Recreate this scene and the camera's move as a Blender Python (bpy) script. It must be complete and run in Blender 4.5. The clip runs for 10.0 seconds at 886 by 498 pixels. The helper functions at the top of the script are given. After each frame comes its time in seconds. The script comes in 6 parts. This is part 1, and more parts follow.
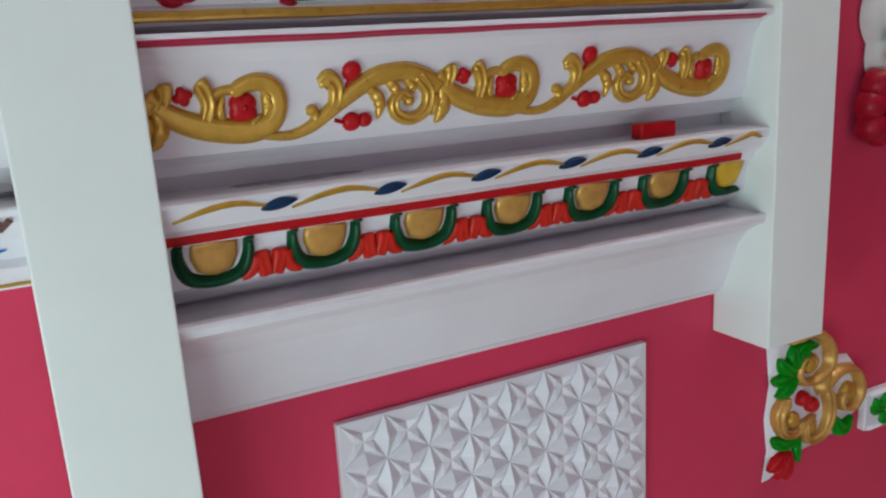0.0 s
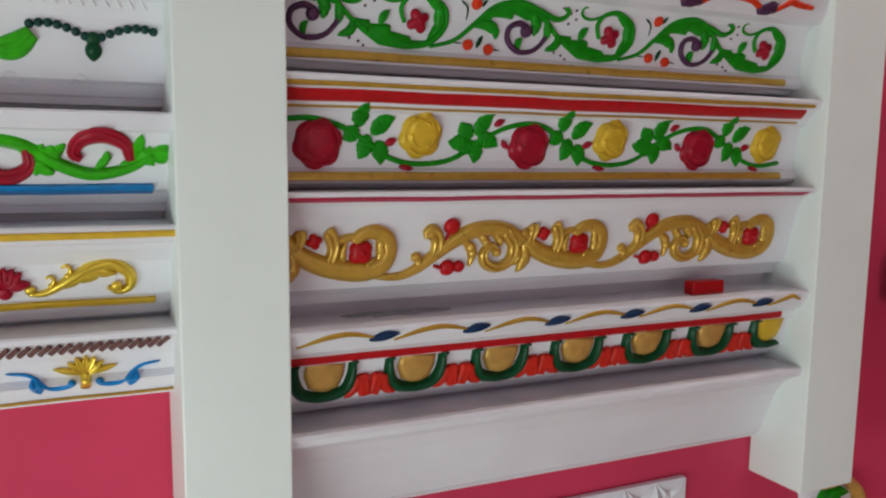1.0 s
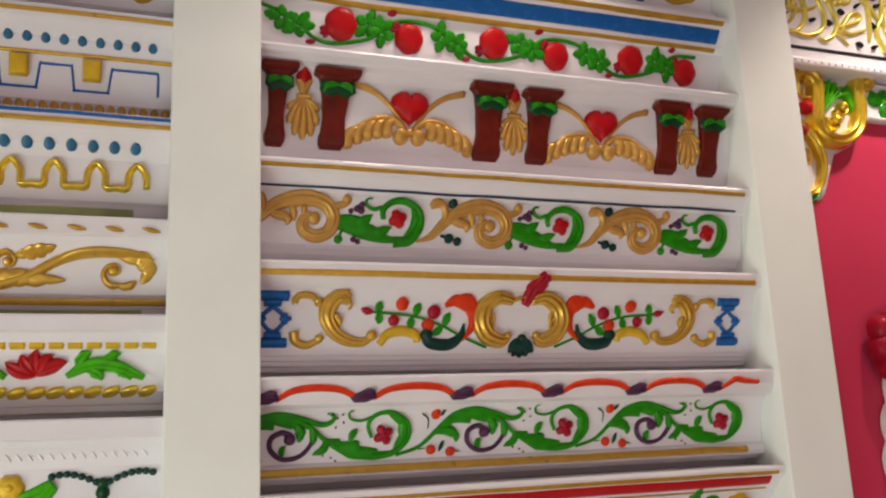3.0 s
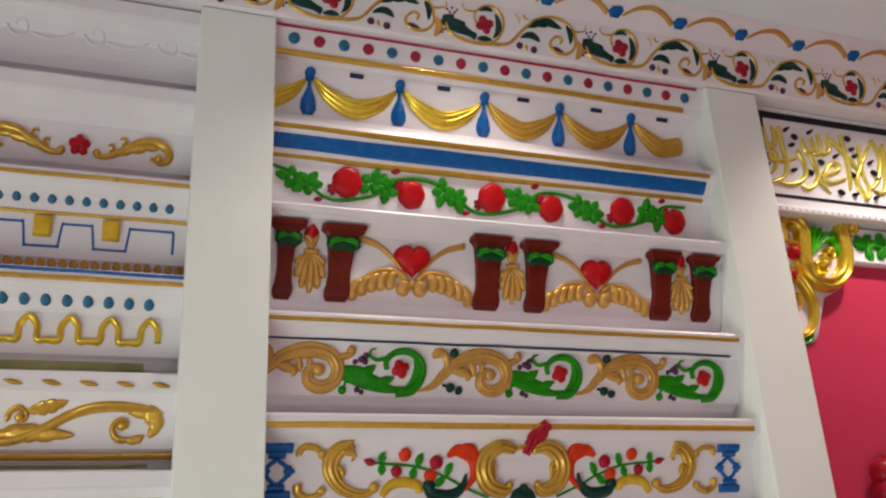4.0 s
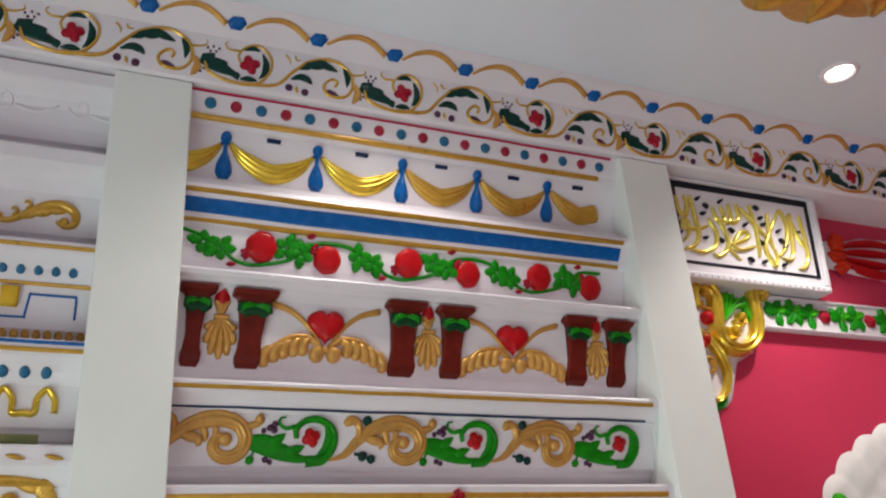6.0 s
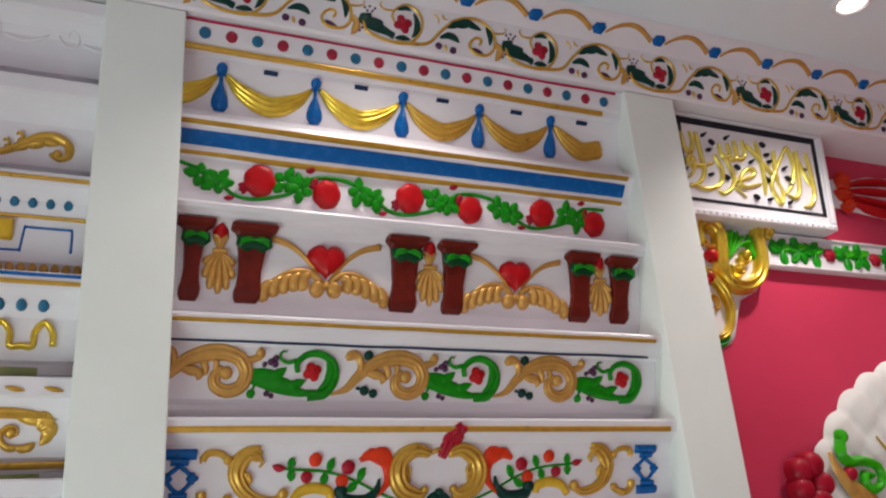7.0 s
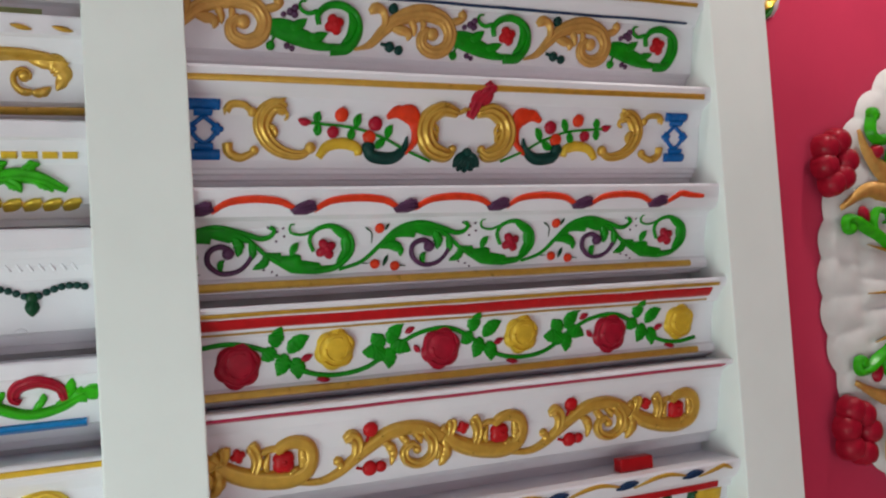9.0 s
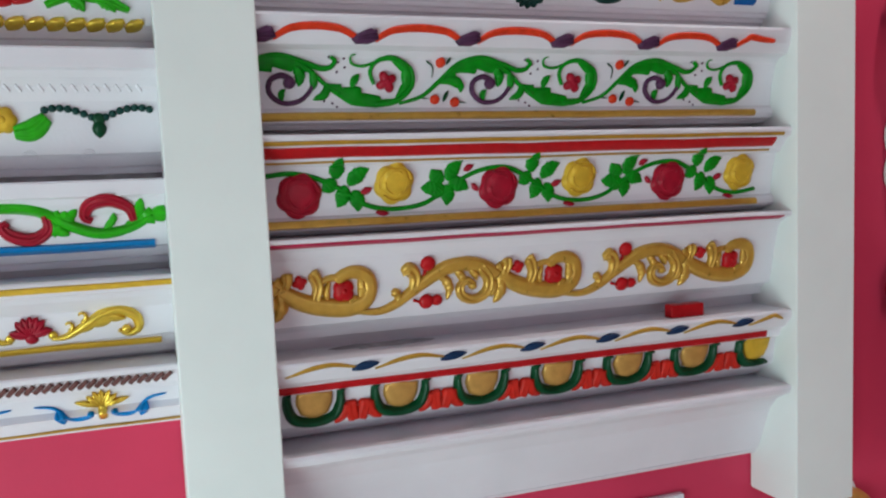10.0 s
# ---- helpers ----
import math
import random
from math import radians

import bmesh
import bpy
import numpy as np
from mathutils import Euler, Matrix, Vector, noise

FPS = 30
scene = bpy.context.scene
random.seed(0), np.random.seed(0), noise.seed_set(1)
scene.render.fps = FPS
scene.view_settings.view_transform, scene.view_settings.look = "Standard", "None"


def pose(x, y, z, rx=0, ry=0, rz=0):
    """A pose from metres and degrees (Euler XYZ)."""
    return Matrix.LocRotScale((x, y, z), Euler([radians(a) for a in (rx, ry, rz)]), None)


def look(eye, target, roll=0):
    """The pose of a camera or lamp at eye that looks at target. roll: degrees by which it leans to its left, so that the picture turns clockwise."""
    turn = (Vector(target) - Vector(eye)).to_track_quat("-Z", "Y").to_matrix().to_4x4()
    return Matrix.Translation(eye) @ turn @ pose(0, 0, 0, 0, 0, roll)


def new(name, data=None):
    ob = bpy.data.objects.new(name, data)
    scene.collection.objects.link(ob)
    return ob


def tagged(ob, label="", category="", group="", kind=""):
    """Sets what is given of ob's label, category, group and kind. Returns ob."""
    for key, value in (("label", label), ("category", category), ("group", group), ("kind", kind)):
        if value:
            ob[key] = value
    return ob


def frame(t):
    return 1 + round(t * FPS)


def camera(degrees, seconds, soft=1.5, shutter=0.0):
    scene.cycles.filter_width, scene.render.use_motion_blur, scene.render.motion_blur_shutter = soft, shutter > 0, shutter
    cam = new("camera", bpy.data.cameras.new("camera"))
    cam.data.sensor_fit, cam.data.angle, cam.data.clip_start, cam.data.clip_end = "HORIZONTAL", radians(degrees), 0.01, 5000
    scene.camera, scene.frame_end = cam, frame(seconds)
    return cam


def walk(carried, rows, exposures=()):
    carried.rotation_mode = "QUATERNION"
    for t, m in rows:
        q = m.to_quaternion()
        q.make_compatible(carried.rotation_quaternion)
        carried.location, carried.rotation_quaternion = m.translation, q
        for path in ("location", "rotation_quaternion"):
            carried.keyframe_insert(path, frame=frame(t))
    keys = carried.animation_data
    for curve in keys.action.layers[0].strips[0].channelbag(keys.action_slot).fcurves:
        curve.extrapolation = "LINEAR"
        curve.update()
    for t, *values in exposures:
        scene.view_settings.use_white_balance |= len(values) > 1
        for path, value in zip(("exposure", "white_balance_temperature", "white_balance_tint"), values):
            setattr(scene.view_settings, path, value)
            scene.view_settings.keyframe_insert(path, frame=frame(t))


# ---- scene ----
cam = camera(56.4, 10.0, soft=2.2)
PATH = [
    (0, (1.334, 0.005, 1.519), (2.218, 1.735, 1.045), -3.3),
    (0.2, (1.312, -0.006, 1.52), (2.181, 1.717, 0.992), -1.75),
    (0.5, (1.268, -0.031, 1.529), (2.129, 1.71, 1.053), 0.3),
    (0.7, (1.227, -0.059, 1.557), (2.082, 1.717, 1.219), 1.0),
    (1, (1.18, -0.108, 1.623), (2.03, 1.686, 1.376), 0.9),
    (1.2, (1.171, -0.139, 1.655), (2.026, 1.655, 1.433), 0.54),
    (1.5, (1.169, -0.184, 1.695), (2.075, 1.598, 1.677), 0.1),
    (2, (1.253, -0.259, 1.779), (2.147, 1.524, 1.922), -0.1),
    (2.2, (1.275, -0.299, 1.8), (2.06, 1.528, 2.019), -0.5),
    (3.3, (1.318, -0.396, 1.835), (1.955, 1.435, 2.326), -2.5),
    (3.5, (1.308, -0.407, 1.851), (1.946, 1.409, 2.394), -2.4),
    (4, (1.295, -0.446, 1.86), (1.919, 1.317, 2.569), -2.6),
    (4.5, (1.291, -0.468, 1.872), (1.914, 1.254, 2.677), -2.6),
    (5, (1.303, -0.472, 1.881), (1.933, 1.223, 2.736), -2.6),
    (5.5, (1.331, -0.467, 1.867), (2.032, 1.2, 2.72), -3.5),
    (5.7, (1.339, -0.469, 1.863), (2.067, 1.188, 2.713), -3.8),
    (7, (1.358, -0.429, 1.839), (2.11, 1.272, 2.574), -4.2),
    (7.5, (1.352, -0.399, 1.816), (2.127, 1.361, 2.363), -4.1),
    (8, (1.347, -0.376, 1.797), (2.127, 1.417, 2.218), -4.0),
    (8.5, (1.35, -0.346, 1.762), (2.116, 1.482, 2.026), -3.8),
    (9, (1.34, -0.319, 1.729), (2.103, 1.527, 1.831), -3.5),
    (9.5, (1.319, -0.302, 1.68), (2.045, 1.561, 1.629), -3.0),
    (10, (1.299, -0.3, 1.647), (1.967, 1.577, 1.474), -2.1),
]
EXPOSURES = [(0.0, -0.39, 6150, 8), (0.5, -0.37, 6150, 9), (0.7, -0.46, 6800, 10), (1.0, -0.46, 6700, 11), (1.2, -0.54, 7000, 12), (1.5, -0.33, 7300, 13), (2.0, -0.17, 7900, 16), (3.5, -0.25, 7500, 15), (4.0, -0.30, 7300, 14), (4.5, -0.24, 7100, 13), (5.0, -0.16, 7000, 12), (5.5, -0.28, 6800, 11), (7.0, -0.26, 6700, 11), (8.5, -0.25, 6700, 11), (9.0, -0.27, 6600, 10), (9.5, -0.28, 6300, 9), (10.0, -0.24, 6200, 9)]
walk(cam, [(t, look(eye, target, roll)) for t, eye, target, roll in PATH], EXPOSURES)

# ---- world and light ----
world = bpy.data.worlds.new("World")
scene.world = world
world.use_nodes = True
wn = world.node_tree.nodes
sky = wn.new("ShaderNodeTexSky")
sky.sky_type = "NISHITA"
sky.sun_disc = False
sky.sun_elevation, sky.sun_rotation = radians(50), radians(200)
wn["Background"].inputs[1].default_value = 0.10
world.node_tree.links.new(sky.outputs[0], wn["Background"].inputs[0])


def area(name, at, aim, sx, sy, watts, colour):
    lamp = bpy.data.lights.new(name, "AREA")
    lamp.shape, lamp.size, lamp.size_y, lamp.energy, lamp.color = "RECTANGLE", sx, sy, watts, colour
    ob = new(name, lamp)
    ob.matrix_world = look(at, aim)
    return ob


# daylight of the open shop front, which lies to the side and behind
area("daylight_side", (-0.27, -0.62, 0.52), (1.3, 0.05, 0.90), 2.2, 0.95, 58, (0.80, 1.0, 0.95))
area("daylight_front", (1.75, -3.45, 0.65), (1.7, 0.0, 0.95), 3.0, 1.2, 17, (0.97, 0.96, 1.0))

# first is in view, second set by its ceiling glow; other three added unseen
DOWNLIGHTS = [(3.076, 0.75), (1.90, 0.75), (4.25, 0.75), (3.076, -1.6), (0.6, -1.6)]
for i, (x, y) in enumerate(DOWNLIGHTS):
    spot = bpy.data.lights.new("downlight_beam", "SPOT")
    spot.energy, spot.color, spot.spot_size, spot.spot_blend, spot.shadow_soft_size = 36 if x > 3 else 20, (1.0, 0.95, 0.90), radians(120), 0.7, 0.04
    new("downlight_beam", spot).matrix_world = look((x, y, 3.10), (x, y, 0))

# ---- materials ----
def paint(name, colour, rough=0.4, metal=0.0, vary=0.1, scale=14.0, bump=0.15, grain=220.0, coat=0.0, spec=0.16):
    m = bpy.data.materials.new(name)
    m.use_nodes = True
    nt = m.node_tree
    b = nt.nodes["Principled BSDF"]
    coords = nt.nodes.new("ShaderNodeTexCoord")
    n1 = nt.nodes.new("ShaderNodeTexNoise")
    n1.inputs["Scale"].default_value, n1.inputs["Detail"].default_value = scale, 5.0
    n2 = nt.nodes.new("ShaderNodeTexNoise")
    n2.inputs["Scale"].default_value, n2.inputs["Detail"].default_value = grain, 3.0
    geo = nt.nodes.new("ShaderNodeNewGeometry")
    nt.links.new(geo.outputs["Position"], n1.inputs["Vector"])
    nt.links.new(geo.outputs["Position"], n2.inputs["Vector"])
    ramp = nt.nodes.new("ShaderNodeValToRGB")
    ramp.color_ramp.elements[0].position, ramp.color_ramp.elements[1].position = 0.3, 0.7
    ramp.color_ramp.elements[0].color = (*[c * (1 - vary) for c in colour], 1)
    ramp.color_ramp.elements[1].color = (*[min(1.0, c * (1 + vary * 0.6)) for c in colour], 1)
    nt.links.new(n1.outputs["Fac"], ramp.inputs["Fac"])
    nt.links.new(ramp.outputs["Color"], b.inputs["Base Color"])
    rr = nt.nodes.new("ShaderNodeMapRange")
    rr.inputs["To Min"].default_value, rr.inputs["To Max"].default_value = rough * 0.8, min(1.0, rough * 1.25)
    nt.links.new(n1.outputs["Fac"], rr.inputs["Value"])
    nt.links.new(rr.outputs["Result"], b.inputs["Roughness"])
    b.inputs["Metallic"].default_value = metal
    b.inputs["Specular IOR Level"].default_value = spec
    b.inputs["Coat Weight"].default_value = coat
    b.inputs["Coat Roughness"].default_value = 0.12
    bm = nt.nodes.new("ShaderNodeBump")
    bm.inputs["Strength"].default_value, bm.inputs["Distance"].default_value = bump, 0.002
    mix = nt.nodes.new("ShaderNodeMath")
    mix.operation = "ADD"
    nt.links.new(n1.outputs["Fac"], mix.inputs[0])
    nt.links.new(n2.outputs["Fac"], mix.inputs[1])
    nt.links.new(mix.outputs[0], bm.inputs["Height"])
    nt.links.new(bm.outputs["Normal"], b.inputs["Normal"])
    return m


WHITE = paint("white_plaster_paint", (0.745, 0.715, 0.765), 0.32, vary=0.04, scale=9, bump=0.12, spec=0.35)
RAW = paint("bare_plaster", (0.72, 0.71, 0.70), 0.6, vary=0.06, scale=20, bump=0.2)
CEIL = paint("ceiling_paint", (0.72, 0.78, 0.85), 0.55, vary=0.03, scale=4, bump=0.08)
POSTW = paint("post_paint", (0.78, 0.81, 0.79), 0.38, vary=0.03, scale=7, bump=0.10)
PINK = paint("pink_wall_paint", (0.62, 0.047, 0.108), 0.42, vary=0.07, scale=5, bump=0.10)
FLOOR = paint("floor_tile", (0.55, 0.50, 0.45), 0.3, vary=0.1, scale=6)
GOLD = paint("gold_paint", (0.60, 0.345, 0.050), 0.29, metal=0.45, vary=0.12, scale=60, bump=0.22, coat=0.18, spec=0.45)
OCHRE = paint("ochre_gold_paint", (0.58, 0.315, 0.085), 0.36, metal=0.35, vary=0.14, scale=60, bump=0.25, coat=0.08)
DULLGOLD = paint("dull_gold_band", (0.46, 0.255, 0.035), 0.42, metal=0.30, vary=0.2, scale=40, bump=0.3)
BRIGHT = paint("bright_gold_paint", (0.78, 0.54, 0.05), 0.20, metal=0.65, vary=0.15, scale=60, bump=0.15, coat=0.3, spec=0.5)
YELLOW = paint("yellow_paint", (0.68, 0.42, 0.035), 0.38, metal=0.15, vary=0.14, scale=50, coat=0.12)
RED = paint("red_paint", (0.46, 0.008, 0.012), 0.34, vary=0.16, scale=50, coat=0.08)
ROSE = paint("rose_red_paint", (0.36, 0.008, 0.026), 0.34, vary=0.2, scale=60, coat=0.08)
CRIMSON = paint("crimson_line_paint", (0.42, 0.012, 0.06), 0.4, vary=0.15, scale=40)
SCARLET = paint("scarlet_paint", (0.66, 0.040, 0.010), 0.36, vary=0.18, scale=60, coat=0.08)
VERMILION = paint("vermilion_paint", (0.58, 0.022, 0.012), 0.36, vary=0.18, scale=60, coat=0.08)
OLIVE = paint("pale_olive_tint", (0.40, 0.46, 0.20), 0.6, vary=0.35, scale=9, bump=0.1)
GREEN = paint("leaf_green_paint", (0.004, 0.235, 0.006), 0.33, vary=0.25, scale=50, coat=0.08)
BRIGHTGREEN = paint("bright_green_paint", (0.035, 0.40, 0.008), 0.31, vary=0.25, scale=50, coat=0.10)
DARKGREEN = paint("dark_green_paint", (0.002, 0.052, 0.017), 0.33, vary=0.25, scale=50, coat=0.08)
TEAL = paint("dark_teal_paint", (0.003, 0.040, 0.032), 0.33, vary=0.25, scale=50, coat=0.08)
BLUE = paint("blue_paint", (0.002, 0.105, 0.37), 0.26, vary=0.08, scale=50, coat=0.14)
NAVY = paint("navy_paint", (0.006, 0.028, 0.085), 0.36, vary=0.2, scale=50, coat=0.08)
PURPLE = paint("purple_paint", (0.085, 0.028, 0.075), 0.38, vary=0.25, scale=60, coat=0.08)
BROWN = paint("red_brown_paint", (0.135, 0.012, 0.007), 0.42, vary=0.2, scale=50, coat=0.04)
TAUPE = paint("brown_rope_paint", (0.14, 0.06, 0.055), 0.45, vary=0.2, scale=60)
BEADBLUE = paint("bead_blue_paint", (0.02, 0.13, 0.25), 0.30, vary=0.2, scale=50, coat=0.10)
BEADRED = paint("bead_rose_paint", (0.34, 0.022, 0.05), 0.32, vary=0.2, scale=50, coat=0.10)
DUST = paint("grey_dust", (0.42, 0.40, 0.42), 0.9, vary=0.4, scale=60, bump=0.3)
CYAN = paint("bright_blue_paint", (0.004, 0.21, 0.55), 0.30, vary=0.2, scale=50, coat=0.10)
PALEGOLD = paint("pale_gold_paint", (0.80, 0.66, 0.14), 0.24, metal=0.5, vary=0.15, scale=60, bump=0.15, coat=0.2)
BLACK = paint("black_paint", (0.012, 0.014, 0.022), 0.4, vary=0.2, scale=40)
LAMP = bpy.data.materials.new("lamp_glow")
LAMP.use_nodes = True
LAMP.node_tree.nodes["Principled BSDF"].inputs["Emission Color"].default_value = (1.0, 0.93, 0.85, 1)
LAMP.node_tree.nodes["Principled BSDF"].inputs["Emission Strength"].default_value = 12.0


# ---- mesh helpers ----
def mesh_object(name, verts, faces, material, parent=None, label="", smooth=False):
    me = bpy.data.meshes.new(name)
    me.from_pydata([tuple(v) for v in verts], [], faces)
    me.materials.append(material)
    if smooth:
        me.polygons.foreach_set("use_smooth", [True] * len(me.polygons))
    me.update()
    ob = new(name, me)
    if parent is not None:
        ob.parent = parent
    if label:
        tagged(ob, label=label)
    return ob


def box_data(a, b, bevel=0.0):
    bm = bmesh.new()
    bmesh.ops.create_cube(bm, size=1.0)
    s, c = [q - p for p, q in zip(a, b)], [(p + q) / 2 for p, q in zip(a, b)]
    for v in bm.verts:
        v.co = Vector([v.co[i] * s[i] + c[i] for i in range(3)])
    if bevel:
        bmesh.ops.bevel(bm, geom=list(bm.edges), offset=bevel, segments=2, affect="EDGES", profile=0.5)
    vs, fs = [v.co.copy() for v in bm.verts], [[v.index for v in f.verts] for f in bm.faces]
    bm.free()
    return vs, fs


def box(name, a, b, material, parent=None, bevel=0.0, label=""):
    return mesh_object(name, *box_data(a, b, bevel), material, parent, label)


def thing(name, label, category, group=""):
    return tagged(new(name), label=label, category=category, group=group)


class Face:
    """A moulding's front: y by z, between x0 and x1."""

    def __init__(self, x0, x1, prof):
        self.x0, self.x1 = x0, x1
        self.prof = sorted(prof)
        self.zs, self.ys = [p[0] for p in self.prof], [p[1] for p in self.prof]

    def at(self, x, z, h):
        x = min(max(x, self.x0 + 0.002), self.x1 - 0.002)
        return (x, float(np.interp(z, self.zs, self.ys)) - h, z)


def body(name, face, back, material, parent, label=""):
    """The moulding itself: its front drawn along x, closed at the back and both ends."""
    p = [(z, y) for z, y in face.prof]
    ring = [(back, p[0][0])] + [(y, z) for z, y in p] + [(back, p[-1][0])]
    n, cuts = len(ring), 13
    vs, fs = [], []
    for i in range(cuts):
        x = face.x0 + (face.x1 - face.x0) * i / (cuts - 1)
        for j, (y, z) in enumerate(ring):
            wob = 0.0 if j in (0, n - 1) else 0.0016 * noise.noise((x * 3.0, z * 9.0, 4.0))
            vs.append((x, y + wob, z + wob * 0.5))
    for i in range(cuts - 1):
        for j in range(n):
            k = (j + 1) % n
            fs.append((i * n + j, i * n + k, (i + 1) * n + k, (i + 1) * n + j))
    fs.append(tuple(range(n - 1, -1, -1)))
    fs.append(tuple((cuts - 1) * n + j for j in range(n)))
    return mesh_object(name, vs, fs, material, parent, label)


def band(name, face, z0, z1, h, material, parent, x0=None, x1=None, label=""):
    """A raised, slightly rounded painted fillet along the moulding."""
    a, b = (face.x0 if x0 is None else x0), (face.x1 if x1 is None else x1)
    cuts, k = 25, 6
    vs, fs = [], []
    for i in range(cuts):
        x = a + (b - a) * i / (cuts - 1)
        wob = 0.0012 * noise.noise((x * 9.0, z0 * 7.0, 1.0))
        for j in range(k):
            s = -1 + 2 * j / (k - 1)
            z = (z0 + z1) / 2 + wob + s * (z1 - z0) / 2
            hh = -0.003 if abs(s) == 1 else h * (1 - 0.5 * s * s)
            vs.append(face.at(x, z, hh))
    for i in range(cuts - 1):
        for j in range(k - 1):
            fs.append((i * k + j, i * k + j + 1, (i + 1) * k + j + 1, (i + 1) * k + j))
    fs.append(tuple(range(k)))
    fs.append(tuple((cuts - 1) * k + j for j in range(k - 1, -1, -1)))
    return mesh_object(name, vs, fs, material, parent, label, smooth=False)


# ---- relief ornament: shapes in x, z and height, laid on a moulding's front ----
def spline(pts, n):
    p = [np.array(q[:2], float) for q in pts]
    p = [2 * p[0] - p[1]] + p + [2 * p[-1] - p[-2]]
    out = []
    for i in range(1, len(p) - 2):
        m = max(2, n // (len(p) - 3))
        for j in range(m):
            t = j / m
            a, b, c, d = p[i - 1], p[i], p[i + 1], p[i + 2]
            out.append(0.5 * (2 * b + (c - a) * t + (2 * a - 5 * b + 4 * c - d) * t * t + (3 * b - a - 3 * c + d) * t ** 3))
    out.append(p[-2])
    return out


def taper(t, head=0.75, tail=0.25):
    """A scroll's width along its way: it starts at head, swells, and runs out at tail."""
    return (head + (tail - head) * t) * (0.35 + 0.65 * min(1.0, t / 0.06)) * (0.35 + 0.65 * min(1.0, (1 - t) / 0.05))


def leafy(t):
    return max(0.05, math.sin(math.pi * min(1, t * 0.93 + 0.05)) ** 0.8)


def stroke(pts, w, h, width=taper, n=26, flutes=0, saw=0, base=0.0, amp=0.28):
    c = spline(pts, n)
    m = len(c)
    k = 5 if not flutes else 4 * flutes + 1
    vs, fs = [], []
    for i, q in enumerate(c):
        t = i / (m - 1)
        d = c[min(i + 1, m - 1)] - c[max(i - 1, 0)]
        d = d / (np.linalg.norm(d) + 1e-9)
        nrm = np.array((-d[1], d[0]))
        r = width(t)
        ww = w * r * (1 + (0.26 * abs(((t * saw) % 1.0) - 0.5) * 2 - 0.13 if saw else 0))
        hh = h * (0.45 + 0.55 * min(1.0, r))
        for j in range(k):
            s = -1 + 2 * j / (k - 1)
            up = -0.002 if abs(s) == 1 else hh * (1 - s * s) ** 0.5
            if flutes and abs(s) < 1:
                up *= 1 + amp * math.cos(math.pi * 2 * flutes * s * 0.5 + (math.pi if flutes % 2 == 0 else 0))
            e = q + nrm * ww * s
            vs.append((e[0], e[1], base + up))
    for i in range(m - 1):
        for j in range(k - 1):
            fs.append((i * k + j, (i + 1) * k + j, (i + 1) * k + j + 1, i * k + j + 1))
    fs.append(tuple(range(k)))
    fs.append(tuple((m - 1) * k + j for j in range(k - 1, -1, -1)))
    return vs, fs


def frond(pts, w, h, lobes=4, sides="lr", depth=0.38, left=1.0, right=1.0, width=leafy, n=44, base=0.0, veins=0.30, jag=False):
    """An acanthus blade: scalloped along the sides named, with hollows that run out between its lobes."""
    c = spline(pts, n)
    m, k = len(c), 11
    vs, fs = [], []
    for i, q in enumerate(c):
        t = i / (m - 1)
        d = c[min(i + 1, m - 1)] - c[max(i - 1, 0)]
        d = d / (np.linalg.norm(d) + 1e-9)
        nrm = np.array((-d[1], d[0]))
        r = width(t)
        for j in range(k):
            a = -1 + 2 * j / (k - 1)
            scallop = 1 - depth * (1 - ((lobes * t) % 1.0) ** 0.8) if jag else 1 - depth * (1 - abs(math.sin(math.pi * lobes * t)) ** 0.6)
            ww = w * r * (left * (scallop if "l" in sides else 1.0) if a > 0 else right * (scallop if "r" in sides else 1.0))
            up = -0.002 if abs(a) == 1 else h * (0.45 + 0.55 * min(1.0, r)) * (1 - a * a) ** 0.45
            if abs(a) < 1:
                up *= 1 - veins * abs(math.cos(math.pi * (lobes * t - 0.45 * abs(a)))) ** 3 * abs(a) ** 0.5 - 0.12 * math.exp(-(a / 0.16) ** 2)
            e = q + nrm * ww * a
            vs.append((e[0], e[1], base + up))
    for i in range(m - 1):
        for j in range(k - 1):
            fs.append((i * k + j, (i + 1) * k + j, (i + 1) * k + j + 1, i * k + j + 1))
    fs.append(tuple(range(k)))
    fs.append(tuple((m - 1) * k + j for j in range(k - 1, -1, -1)))
    return vs, fs


def blob(outline, h, base=0.0, flat=0.0):
    c = np.mean(np.array(outline), axis=0)
    n = len(outline)
    rings = ((1.0, None), (0.93, 0.5), (0.75, 0.82), (0.45, 0.97))
    vs, fs = [], []
    for s, f in rings:
        for q in outline:
            e = c + (np.array(q) - c) * s
            up = -0.002 if f is None else h * (f + (1 - f) * flat)
            vs.append((e[0], e[1], base + up))
    vs.append((c[0], c[1], base + h))
    for r in range(len(rings) - 1):
        for i in range(n):
            j = (i + 1) % n
            fs.append((r * n + i, r * n + j, (r + 1) * n + j, (r + 1) * n + i))
    o = (len(rings) - 1) * n
    for i in range(n):
        fs.append((o + i, o + (i + 1) % n, len(vs) - 1))
    return vs, fs


def disc(x, z, r, h, n=14, sx=1.0, base=0.0):
    return blob([(x + sx * r * math.cos(6.2832 * i / n), z + r * math.sin(6.2832 * i / n)) for i in range(n)], h, base)


def lobed(x, z, r, h, petals, depth=0.28, turn=0.0, n=40, base=0.0, sx=1.0):
    o = []
    for i in range(n):
        a = 6.2832 * i / n
        q = r * (1 - depth + depth * abs(math.cos(petals * (a - turn) / 2)) * 1.0)
        o.append((x + sx * q * math.cos(a), z + q * math.sin(a)))
    return blob(o, h, base)


